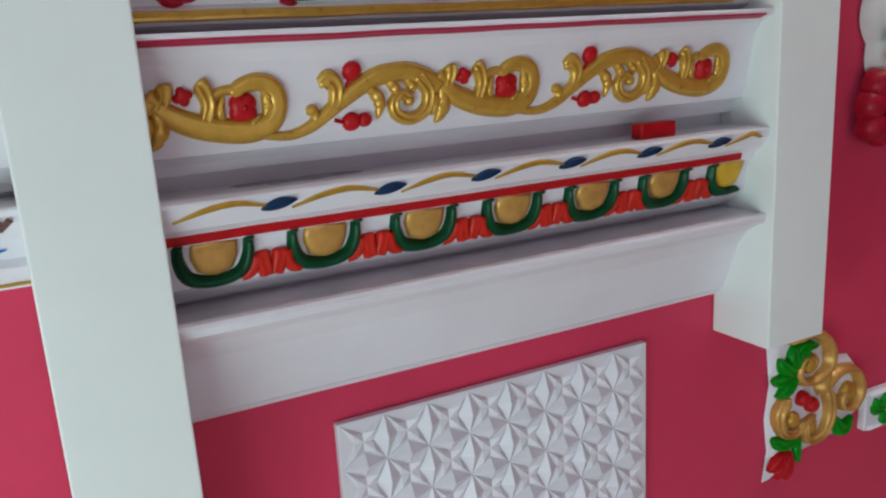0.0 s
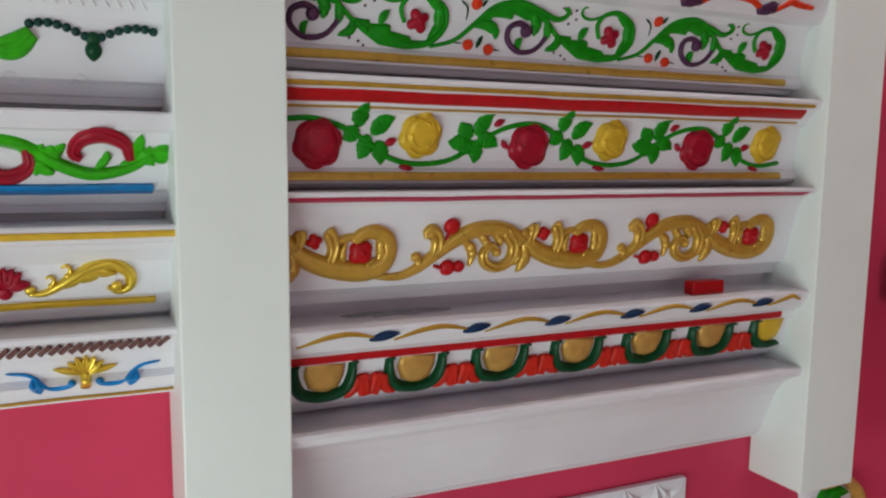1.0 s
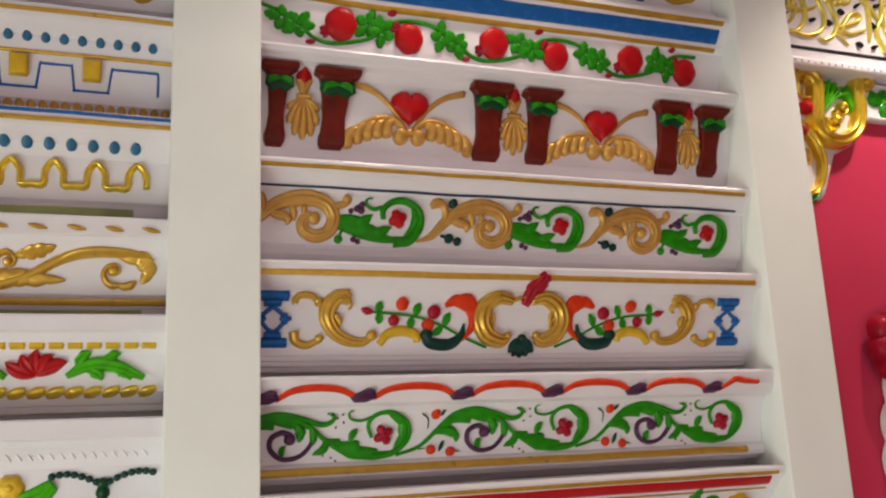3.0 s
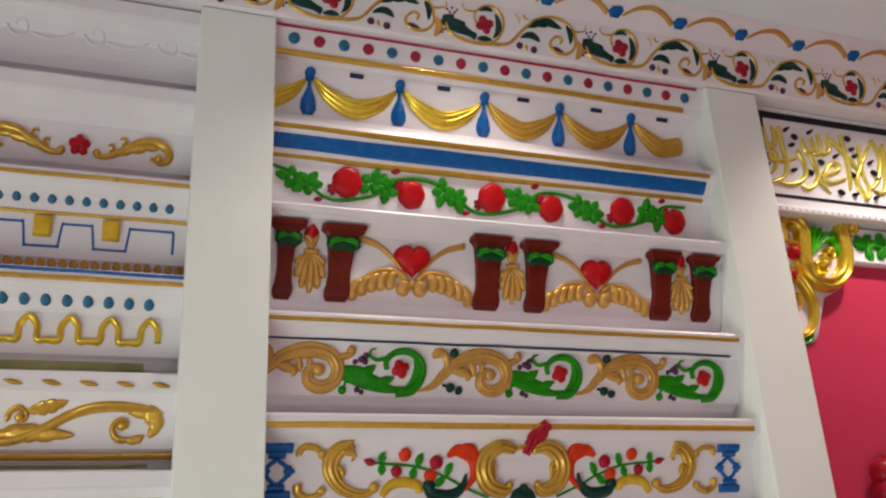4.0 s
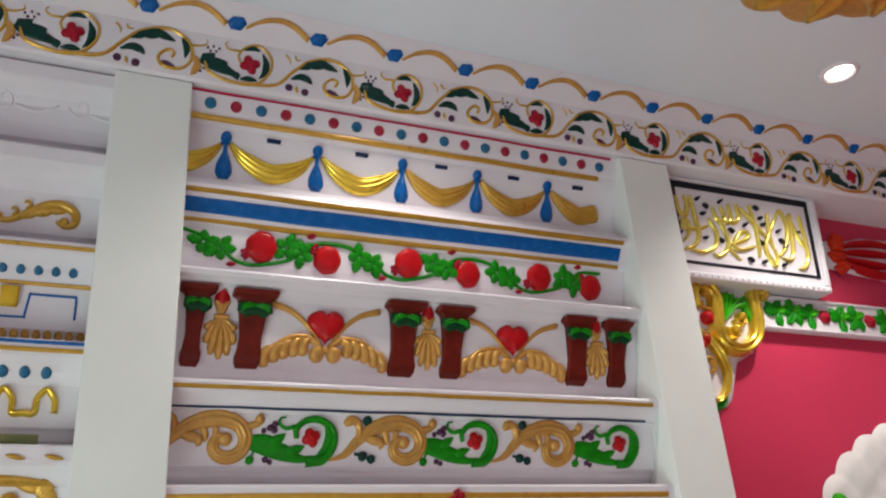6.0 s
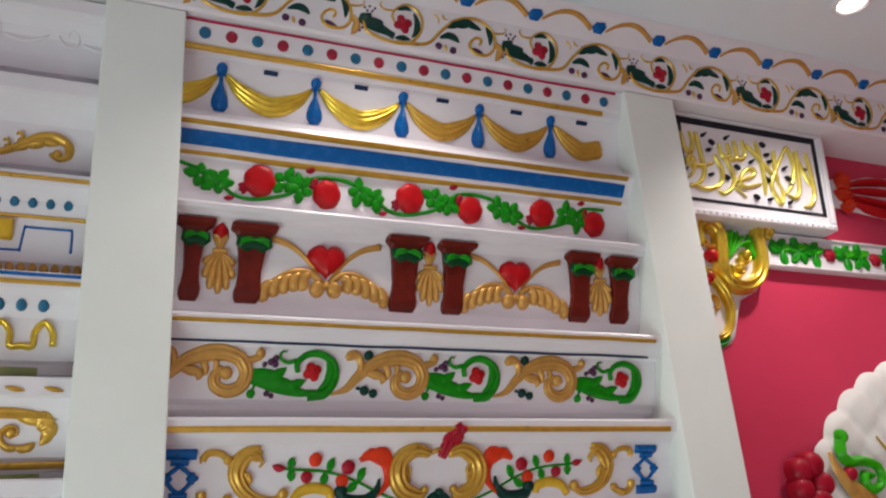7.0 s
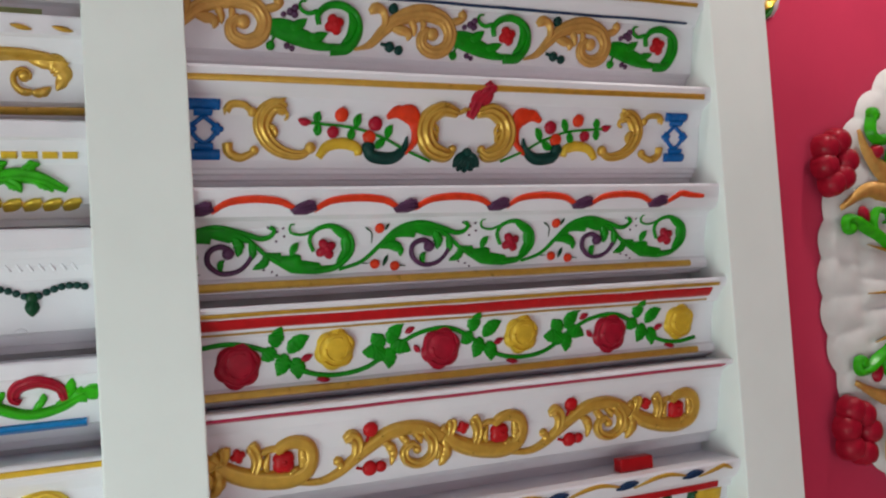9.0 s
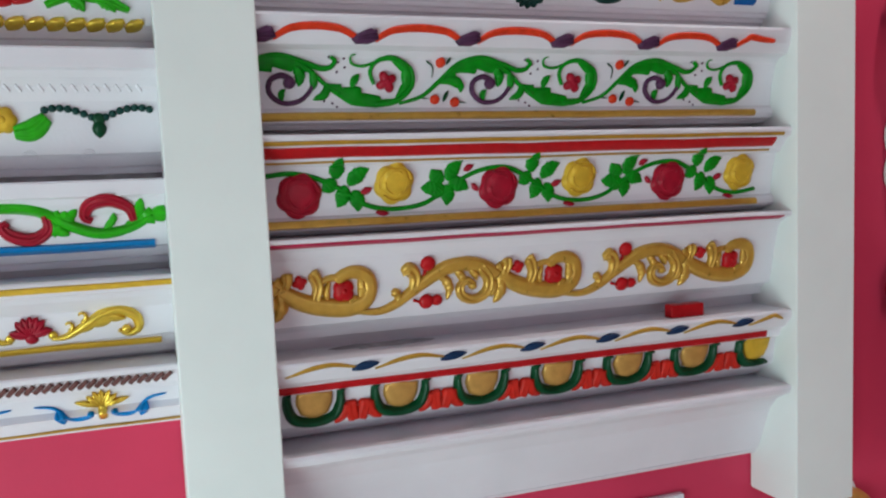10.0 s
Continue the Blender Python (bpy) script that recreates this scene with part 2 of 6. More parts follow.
def leaf(x, z, angle, length, w, h=0.006, bend=0.2, saw=5):
    a = radians(angle)
    d, nrm = np.array((math.cos(a), math.sin(a))), np.array((-math.sin(a), math.cos(a)))
    p = np.array((x, z))
    pts = [p, p + d * length * 0.35 + nrm * bend * length * 0.6, p + d * length * 0.7 + nrm * bend * length * 0.7, p + d * length]
    return stroke(pts, w, h, width=leafy, n=18, flutes=2, saw=saw)


def curl(x, z, r, a0, turns, w, h, n=30, end=0.18, lead=None, flutes=0, width=taper):
    """A volute: from radius r at angle a0, winding in."""
    pts = list(lead or [])
    steps = max(5, int(abs(turns) * 9))
    for i in range(steps + 1):
        t = i / steps
        q, a = r * (1 - (1 - end) * t), radians(a0) + 6.2832 * turns * t
        pts.append((x + q * math.cos(a), z + q * math.sin(a)))
    return stroke(pts, w, h, n=max(n, len(pts) * 3), flutes=flutes, width=width)


# shapes that are told apart one by one become parts of their own
APART = {"leaf": "leaf", "berries": "berry", "dots": "dot", "twig": "twig", "wing": "feather", "palmette": "palmette_lobe", "bud": "bud", "pendant": "bead", "corbel_leaf": "corbel_leaf", "calyx": "calyx_lobe"}


def lay(name, shapes, face, material, parent, label=""):
    """Lays shapes on the front as one part."""
    vs, fs = [], []
    if name in APART and isinstance(shapes, list):
        for s in shapes:
            lay(APART[name], s, face, material, parent, label)
        return None
    for v, f in shapes if isinstance(shapes, list) else [shapes]:
        o = len(vs)
        vs += [face.at(*q) for q in v]
        fs += [tuple(i + o for i in q) for q in f]
    return mesh_object(name, vs, fs, material, parent, label, smooth=True)


# ---- the room ----
WALL, ROOMZ = 1.18, 3.135
def structure(ob, label, category):
    return tagged(ob, label=label, category=category, kind="structure")


structure(box("wall_north", (-0.45, WALL, 0), (5.6, WALL + 0.15, ROOMZ), PINK), "deep pink painted wall behind the moulding displays", "wall")
structure(box("wall_east", (5.6, -3.65, 0), (5.75, WALL + 0.15, ROOMZ), PINK), "deep pink painted side wall", "wall")
structure(box("ceiling", (-0.45, -3.65, ROOMZ), (5.75, WALL + 0.15, ROOMZ + 0.12), CEIL), "plain white painted ceiling with recessed downlights", "ceiling")
structure(box("floor", (-0.45, -3.65, -0.1), (5.75, WALL + 0.15, 0), FLOOR), "plain light tiled floor", "floor")
# shop front openings: side and rear walls with wide doorways
for nm, a, b in (("wall_west", (-0.45, 0.5, 0), (-0.30, WALL, ROOMZ)), ("wall_west_end", (-0.45, -3.65, 0), (-0.30, -2.0, ROOMZ)),
                 ("wall_west_lintel", (-0.45, -2.0, 2.5), (-0.30, 0.5, ROOMZ)), ("wall_south", (3.3, -3.65, 0), (5.6, -3.5, ROOMZ)),
                 ("wall_south_end", (-0.30, -3.65, 0), (0.2, -3.5, ROOMZ)), ("wall_south_lintel", (0.2, -3.65, 2.6), (3.3, -3.5, ROOMZ))):
    structure(box(nm, a, b, PINK), "deep pink wall round the open shop front", "wall")
structure(box("ground", (-60, -60, -0.3), (60, 60, -0.12), FLOOR), "paved ground outside", "ground")

BAY0, BAY1 = 1.466, 2.5235  # the painted lines end at BAY1
BODY1 = 2.5397
LB0, LB1 = 0.20, 1.3345
FRONT = 1.037


def post(x0, x1, lean, foot):
    p = thing("display_post", "square white painted post hung on the pink wall", "post", "display posts")
    vs, fs = box_data((x0, FRONT, foot), (x1, WALL - 0.002, 2.953), 0.003)
    mesh_object("shaft", [(v.x + lean * (1.94 - v.z), v.y, v.z) for v in vs], fs, POSTW, p)
    return p


post(1.325, 1.478, 0.0075, 0.70)  # hangs slightly out of plumb
post(2.540, 2.692, 0.0, 0.927)


def profile(zt, zb, lip=0.022, front=1.056, mid=1.108, foot=1.142):
    """The usual crown moulding: lip, small step, hollow, sloping face, foot fillet."""
    h = zt - zb
    return [(zt, front), (zt - 0.003, front - 0.002), (zt - lip, front), (zt - lip - 0.003, front + 0.010), (zt - lip - 0.012, front + 0.020),
            (zt - lip - 0.024, mid - 0.014), (zt - 0.40 * h, mid - 0.003), (zt - 0.62 * h, mid + 0.005), (zb + 0.032, foot - 0.022), (zb + 0.028, foot - 0.012),
            (zb + 0.012, foot - 0.004), (zb + 0.010, foot), (zb, foot + 0.003)]


def moulding(label, x0, x1, prof, material=None, group="moulding samples"):
    t = thing("moulding_sample", label, "plaster moulding", group)
    f = Face(x0, x1, prof)
    body("body", Face(x0, BODY1 if x1 == BAY1 else x1, prof), WALL - 0.001, material or WHITE, t)
    return t, f

# white backing boards behind the samples
def backing(x0, x1, z0, z1):
    structure(box("backing_board", (x0, WALL - 0.010, z0), (x1, WALL - 0.001, z1), WHITE), "white painted backing behind the plaster samples", "wall panel")


backing(BAY0, 2.5395, 1.018, 2.95)
backing(LB0, LB1, 1.275, 2.95)


def dots_row(face, parent, xs, z, r, h, mats, names="bead", sx=1.0):
    for i, x in enumerate(xs):
        lay(names, disc(x, z, r, h, 12, sx), face, mats[i % len(mats)], parent)


def arange(a, step, n):
    return [a + step * i for i in range(n)]


# -- row 1: beads, swags and tassels --
def swag_row():
    t, f = moulding("white plaster moulding with gold swags, blue tassels and beads", BAY0, BAY1,
                    [(2.954, 1.050), (2.944, 1.052), (2.915, 1.058), (2.903, 1.062), (2.901, 1.066), (2.884, 1.070), (2.881, 1.082), (2.85, 1.094),
                     (2.80, 1.108), (2.768, 1.115), (2.764, 1.104), (2.745, 1.098), (2.740, 1.110), (2.732, 1.118)])
    band("fillet", f, 2.9445, 2.9515, 0.003, CRIMSON, t, label="thin crimson line")
    band("fillet", f, 2.885, 2.900, 0.005, GOLD, t, x1=BAY1 - 0.04, label="gold fillet")
    dots_row(f, t, arange(1.511, 0.0542, 19), 2.922, 0.0128, 0.006, [BEADBLUE, BEADRED])
    xs = [1.358, 1.552, 1.754, 1.957, 2.149, 2.343, 2.54]
    for i, x in enumerate(xs):
        if 0 < i < 6:
            lay("tassel", [stroke([(x, 2.855), (x, 2.835), (x, 2.805), (x, 2.773)], 0.0190, 0.015, width=lambda q: 0.24 + 0.1 * q if q < 0.35 else 0.275 + 0.725 * math.sin(min(1.0, (q - 0.35) / 0.45) * 1.5708) ** 1.3 if q < 0.88 else 1 - (q - 0.88) * 3.6, n=22, flutes=1),
                           disc(x, 2.862, 0.012, 0.010, 12), stroke([(x - 0.012, 2.846), (x, 2.852), (x + 0.012, 2.846)], 0.005, 0.012, n=8)], f, BLUE, t)
        if i < 6:
            a, b = x, xs[i + 1]
            m, e = (a + b) / 2, b - a
            if b > 2.5:
                b, m = 2.487, 2.43
            if b < 2.48:
                drape = stroke([(a + 0.009, 2.850), (a + 0.22 * e, 2.820), (m, 2.797), (b - 0.22 * e, 2.816), (b - 0.009, 2.846)], 0.0225, 0.011, n=30, flutes=4, amp=0.20, width=lambda q: 0.20 + 0.82 * math.sin(math.pi * q) ** 1.1)
            else:
                drape = stroke([(a + 0.009, 2.850), (a + 0.045, 2.822), (m, 2.800), (b - 0.02, 2.806), (b, 2.812)], 0.0225, 0.011, n=30, flutes=4, amp=0.20, width=lambda q: 0.20 + 0.85 * math.sin(math.pi * min(q, 0.5)) if q < 0.92 else 1.05 - (q - 0.92) * 2)
            # left three swags in brighter gold: the downlight's glint put into the colour
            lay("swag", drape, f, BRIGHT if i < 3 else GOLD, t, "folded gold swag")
            lay("dash", stroke([(m - 0.014, 2.869), (m + 0.016, 2.869)], 0.0056, 0.005, n=6, width=lambda q: 1.0), f, NAVY, t)


# -- row 2: blue band and pomegranates --
def pomegranate(f, t, x, z, r, flip):
    a = 150 if flip else 205
    lay("pomegranate", [lobed(x, z, r, 0.013, 7, 0.06), stroke([(x + (r * 0.85 if not flip else 0.0), z), (x, z)], 0.001, 0.001, n=4)], f, RED, t)
    cx, cz = x + r * 1.02 * math.cos(radians(a)), z + r * 1.02 * math.sin(radians(a))
    lay("calyx", [leaf(cx + 0.006, cz, a + d, 0.017, 0.006, 0.008, 0, 0) for d in (-38, 0, 38)], f, ROSE, t)


def vine_leaf(f, t, x, z, s, turn, mat=GREEN, n=5):
    for ox, oz, spin in ((-0.015, 0.005, 0), (0.017, -0.005, 38)):
        for i in range(n):
            a = turn + spin + 360 / n * i + 12 * math.sin(7 * i + x * 40)
            l = s * (0.80 + 0.16 * math.sin(3 * i + x * 30))
            px, pz = x + ox + 0.003 * math.cos(radians(a)), z + oz + 0.003 * math.sin(radians(a))
            lay("leaf", frond([(px + l * q * math.cos(radians(a)), pz + l * q * math.sin(radians(a))) for q in (0, 0.35, 0.7, 1.0)], s * 0.36, 0.008, 3, "lr", 0.22, n=14, width=lambda q: max(0.05, math.sin(math.pi * min(1.0, q * 0.9 + 0.08)) ** 0.7)), f, mat, t)


def pomegranate_row():
    t, f = moulding("white plaster moulding with red pomegranates under a blue band", BAY0, BAY1,
                    [(2.724, 1.056), (2.712, 1.054), (2.706, 1.058), (2.703, 1.064), (2.672, 1.086), (2.664, 1.088), (2.655, 1.092), (2.651, 1.100), (2.62, 1.108), (2.58, 1.117),
                     (2.566, 1.122), (2.562, 1.130), (2.552, 1.134), (2.545, 1.140)])
    band("fillet", f, 2.703, 2.715, 0.003, DULLGOLD, t, label="dull gold fillet")
    band("hollow_band", f, 2.668, 2.702, 0.004, BLUE, t, x1=BAY1 - 0.006, label="broad blue band")
    band("fillet", f, 2.652, 2.663, 0.003, DULLGOLD, t, x1=BAY1 - 0.008, label="dull gold fillet")
    poms = [(1.637, 2.618), (1.779, 2.605), (1.966, 2.616), (2.112, 2.605), (2.297, 2.615), (2.440, 2.603)]
    leaves = [(1.535, 2.612), (1.705, 2.617), (1.866, 2.612), (2.039, 2.617), (2.200, 2.612), (2.376, 2.614)]
    pts = [(1.47, 2.645)] + sorted([(x - 0.03, 2.636 if i % 2 else 2.584) for i, (x, z) in enumerate(leaves)] + [(x, 2.583 if i % 2 else 2.64) for i, (x, z) in enumerate(poms)]) + [(2.49, 2.64)]
    up = []
    for i in range(7):
        x = 1.478 + i * 0.165
        up += [(x, 2.640), (x + 0.055, 2.625), (x + 0.082, 2.605), (x + 0.11, 2.585)] if i % 2 == 0 else [(x - 0.015, 2.580), (x + 0.05, 2.596), (x + 0.082, 2.618), (x + 0.11, 2.637)]
    lay("stem", stroke([p for p in up if p[0] < 2.50], 0.0048, 0.005, n=120, width=lambda q: 1.0), f, GREEN, t)
    for i, (x, z) in enumerate(leaves):
        vine_leaf(f, t, x, z, 0.033, 25 + 50 * (i % 2), n=5)
    for i, (x, z) in enumerate(poms):
        pomegranate(f, t, x, z, 0.034 if i % 2 == 0 else 0.0315, i % 2 == 1)
    for x, z in ((1.578, 2.577), (1.742, 2.65), (1.905, 2.577), (2.07, 2.65), (2.245, 2.577), (2.405, 2.648)):
        lay("bud", stroke([(x - 0.010, z), (x + 0.010, z + 0.002)], 0.006, 0.006, width=leafy, n=8), f, ROSE, t)


# -- row 3: corbels, hearts and wings --
def corbel(f, t, x0, x1, x0b, x1b, zt, zb):
    """A scrolled bracket that leans a little; green leaf under its cap."""
    vs, fs = [], []
    lev = [(0.0, 0.022, 0.003), (0.05, 0.023, 0.003), (0.085, 0.018, -0.006), (0.13, 0.016, -0.009), (0.35, 0.015, -0.012), (0.6, 0.013, -0.013), (0.78, 0.012, -0.009), (0.86, 0.013, -0.005), (0.94, 0.012, -0.005), (1.0, 0.006, -0.009)]
    for s, h, e in lev:
        a, b, z = x0 + (x0b - x0) * s - e, x1 + (x1b - x1) * s + e, zt + (zb - zt) * s
        for x, hh in ((a, -0.004), (a, h * 0.85), (a + 0.004, h), (b - 0.004, h), (b, h * 0.85), (b, -0.004)):
            vs.append((x, z, hh))
    for i in range(len(lev) - 1):
        for j in range(5):
            fs.append((i * 6 + j, i * 6 + j + 1, i * 6 + 7 + j, i * 6 + 6 + j))
    fs += [tuple(range(5, -1, -1)), tuple(range(6 * len(lev) - 6, 6 * len(lev)))]
    ob = lay("corbel", (vs, fs), f, BROWN, t, "red-brown scrolled corbel")
    ob.data.polygons.foreach_set("use_smooth", [False] * len(ob.data.polygons))
    m, w = (x0 + x1) / 2, (x1 - x0)
    k = lay("corbel_leaf", [blob([(m - w * 0.40, zt - 0.022), (m + w * 0.40, zt - 0.022), (m + w * 0.42, zt - 0.040), (m + w * 0.2, zt - 0.052), (m, zt - 0.045), (m - w * 0.2, zt - 0.052), (m - w * 0.42, zt - 0.040)], 0.005, 0.0165)],
            f, DARKGREEN, t, "dark green leaf under the cap")
    lay("corbel_leaf", [leaf(m, zt - 0.030, 205, w * 0.36, 0.007, 0.008, -0.3, 3), leaf(m, zt - 0.030, -25, w * 0.36, 0.007, 0.008, 0.3, 3)], Lift(f, 0.0185), GREEN, t)


class Lift:
    def __init__(self, f, h):
        self.f, self.h, self.x0, self.x1 = f, h, f.x0, f.x1

    def at(self, x, z, h):
        return self.f.at(x, z, h + self.h)


def heart(x, z, s, h):
    o = []
    for i in range(28):
        a = 6.2832 * i / 28
        o.append((x + s * 0.062 * 16 * math.sin(a) ** 3, z + s * 0.062 * (13 * math.cos(a) - 3.4 * math.cos(2 * a) - 2 * math.cos(3 * a) - math.cos(4 * a) + 0.9 * abs(math.sin(3 * a)) * (math.cos(a) > 0))))
    return blob(o, h)


def corbel_row():
    t, f = moulding("white plaster moulding with red-brown corbels, hearts, gold wings", BAY0, BAY1,
                    [(2.537, 1.054), (2.532, 1.052), (2.524, 1.056), (2.520, 1.066), (2.514, 1.070), (2.509, 1.084), (2.495, 1.096), (2.44, 1.108), (2.40, 1.114), (2.36, 1.126), (2.345, 1.136),
                     (2.340, 1.142), (2.327, 1.146)])
    pairs = [(1.482, 1.553, 1.583, 1.672), (1.902, 1.994, 2.019, 2.106), (2.335, 2.421, 2.445, 2.530)]
    for a, b, c, d in pairs:
        corbel(f, t, a, b - 0.006, a + 0.002, b - 0.022, 2.507, 2.358)
        corbel(f, t, c, d - 0.004, c + 0.004, d - 0.026, 2.505, 2.359)
        m = (b + c) / 2 - 0.006
        fan = ((-90, 0.078), (-72, 0.074), (-108, 0.074), (-52, 0.062), (-128, 0.062), (-30, 0.046), (-150, 0.046))
        lay("palmette", [stroke([(m, 2.452), (m + 0.5 * l * math.cos(radians(a2)) * 0.9, 2.452 + 0.45 * l * math.sin(radians(a2))), (m + l * math.cos(radians(a2)) * 0.72, 2.452 + l * math.sin(radians(a2)))], 0.0092, 0.011, n=14, width=lambda q: 0.35 + 0.8 * q if q < 0.85 else 1.03 - 4 * (q - 0.85)) for a2, l in fan] +
            [stroke([(m - 0.014, 2.454), (m + 0.014, 2.454)], 0.0060, 0.012, n=8, width=lambda q: 1.0), leaf(m, 2.456, 62, 0.034, 0.0085, 0.007, 0.2, 0), leaf(m, 2.456, 118, 0.034, 0.0085, 0.007, -0.2, 0)], f, OCHRE, t)
        lay("drop", stroke([(m, 2.506), (m, 2.492), (m, 2.474)], 0.0165, 0.010, width=leafy, n=10), f, RED, t)
    for i, x in enumerate((1.774, 2.206)):
        lay("heart", heart(x, 2.452, 0.041, 0.017), f, RED, t)
        for s in (-1, 1):
            lay("ribbon", stroke([(x + s * 0.115, 2.490), (x + s * 0.075, 2.478), (x + s * 0.04, 2.452), (x + s * 0.004, 2.405)], 0.009, 0.006, n=20, flutes=1, width=lambda q: 0.9 - 0.4 * q), f, OCHRE, t)
            w = [stroke([(x + s * 0.010, 2.408), (x + s * 0.036, 2.426), (x + s * 0.072, 2.424), (x + s * 0.102, 2.406), (x + s * 0.126, 2.370)], 0.0085, 0.010, n=24, width=lambda q: 0.8 + 0.3 * math.sin(math.pi * q) - 0.5 * q)]
            for k in range(5):
                bx, bz, ex, ez = 0.034 + 0.018 * k, 2.421 - 0.0012 * k * k, 0.043 + 0.0195 * k, 2.389 - 0.0012 * k * k - 0.0015 * k
                w.append(stroke([(x + s * bx, bz), (x + s * (bx + 0.010), bz - 0.006), (x + s * (ex + 0.004), (bz + ez) / 2 - 0.002), (x + s * ex, ez)], 0.0118, 0.013, n=16, width=lambda q: 0.40 + 0.75 * math.sin(math.pi * min(1.0, 0.08 + 0.66 * q)) if q < 0.93 else 0.85 - 5 * (q - 0.93)))
            lay("wing", w, f, OCHRE, t)
        lay("pendant", [disc(x, 2.402, 0.008, 0.011), disc(x - 0.018, 2.393, 0.0165, 0.016), disc(x + 0.018, 2.393, 0.0165, 0.016)], f, OCHRE, t)


# -- row 4: gold and green scrolls --
def scroll_row_gold_green():
    t, f = moulding("white plaster moulding with gold and green leaf scrolls", BAY0, BAY1,
                    [(2.314, 1.054), (2.309, 1.052), (2.300, 1.054), (2.293, 1.056), (2.288, 1.066), (2.277, 1.076), (2.272, 1.080), (2.266, 1.084), (2.262, 1.092), (2.20, 1.106), (2.168, 1.114),
                     (2.160, 1.128), (2.152, 1.132), (2.137, 1.146)])
    band("fillet", f, 2.295, 2.305, 0.003, DULLGOLD, t, label="dull gold fillet")
    band("fillet", f, 2.2665, 2.2715, 0.003, NAVY, t, x1=BAY1 - 0.01, label="thin blue-black line")
    for F in (1.392, 1.744, 2.092, 2.448):
        def P(*pts):
            return [(F + x, z) for x, z in pts]
        if F > 1.4:
            lay("leaf_scroll", [frond(P((-0.118, 2.210), (-0.092, 2.203), (-0.058, 2.191), (-0.022, 2.181), (0.020, 2.180)), 0.0245, 0.007, 3, "l", 0.30, right=0.66, width=lambda q: 0.55 + 0.48 * math.sin(math.pi * min(1.0, q + 0.25)) if q < 0.5 else 0.90 - 1.72 * (q - 0.5), veins=0.25, jag=True, n=54),
                                frond(P((-0.090, 2.206), (-0.072, 2.212), (-0.052, 2.226)), 0.0120, 0.008, 2, "lr", 0.25, n=16), frond(P((-0.056, 2.192), (-0.036, 2.196), (-0.014, 2.204)), 0.0105, 0.008, 2, "lr", 0.25, n=16),
                                stroke(P((-0.010, 2.177), (0.022, 2.181), (0.042, 2.207), (0.040, 2.236), (0.016, 2.253), (-0.012, 2.252), (-0.031, 2.236), (-0.030, 2.218)), 0.0112, 0.009, n=44, flutes=1, width=lambda q: 1.05 - 0.55 * q),
                                frond(P((0.026, 2.246), (0.034, 2.224), (0.028, 2.202), (0.010, 2.186)), 0.0095, 0.010, 2, "l", 0.25, n=20),
                                stroke(P((-0.030, 2.242), (-0.050, 2.236), (-0.064, 2.244), (-0.062, 2.255), (-0.052, 2.256)), 0.0068, 0.008, n=18),
                                stroke(P((-0.104, 2.212), (-0.110, 2.195), (-0.117, 2.180)), 0.0070, 0.007, n=10), disc(F - 0.117, 2.178, 0.0085, 0.008, 10)], f, GREEN, t)
            lay("flower", [lobed(F - 0.002, 2.220, 0.0190, 0.011, 4, 0.32, 0.4), disc(F - 0.002, 2.220, 0.006, 0.014)], f, RED, t)
            lay("berries", [disc(F - 0.082, 2.236, 0.0068, 0.007, 10), disc(F - 0.073, 2.243, 0.0064, 0.008, 10), disc(F - 0.094, 2.231, 0.0054, 0.006, 8), disc(F - 0.074, 2.232, 0.0066, 0.007, 8),
                            disc(F - 0.088, 2.179, 0.0058, 0.006, 8), disc(F - 0.079, 2.175, 0.0052, 0.006, 8)], f, PURPLE, t)
        if F < 2.4:
            g = [stroke(P((0.036, 2.179), (0.066, 2.190), (0.090, 2.214), (0.117, 2.236), (0.150, 2.248), (0.184, 2.250), (0.212, 2.240), (0.225, 2.216), (0.216, 2.192), (0.192, 2.182), (0.170, 2.191), (0.168, 2.209), (0.183, 2.219)),
                        0.0158, 0.009, n=66, flutes=3, amp=0.18, width=lambda q: (0.30 + 2.3 * q if q < 0.33 else 1.06 - 0.55 * (q - 0.33)) * min(1, 0.5 + 6 * q)),
                 disc(F + 0.188, 2.214, 0.0125, 0.011),
                 stroke(P((0.085, 2.208), (0.095, 2.228), (0.092, 2.248), (0.078, 2.254), (0.064, 2.246)), 0.0095, 0.009, n=22, width=lambda q: 0.7 + 0.5 * q if q < 0.85 else 1.12 - 3.5 * (q - 0.85)),
                 frond(P((0.100, 2.222), (0.124, 2.218), (0.140, 2.212), (0.138, 2.200)), 0.0110, 0.009, 2, "r", 0.3, n=18),
                 frond(P((0.140, 2.240), (0.150, 2.226), (0.152, 2.208)), 0.0085, 0.009, 2, "lr", 0.25, n=16),
                 frond(P((0.165, 2.238), (0.170, 2.228), (0.165, 2.218)), 0.0070, 0.010, 2, "lr", 0.2, n=12),
                 stroke(P((0.205, 2.234), (0.228, 2.238), (0.246, 2.244), (0.253, 2.252), (0.246, 2.258)), 0.0090, 0.008, n=18, width=lambda q: 1.0 - 0.2 * q), disc(F + 0.249, 2.252, 0.0085, 0.010, 12)]
            lay("leaf_scroll", g, f, OCHRE, t, "matt ochre-gold leaf scroll")
            if F > 1.4:
                lay("berries", [disc(F + 0.110, 2.254, 0.0098, 0.008, 12), stroke(P((0.110, 2.247), (0.111, 2.234)), 0.0026, 0.004, n=5, width=lambda q: 1.0)], f, TEAL, t)
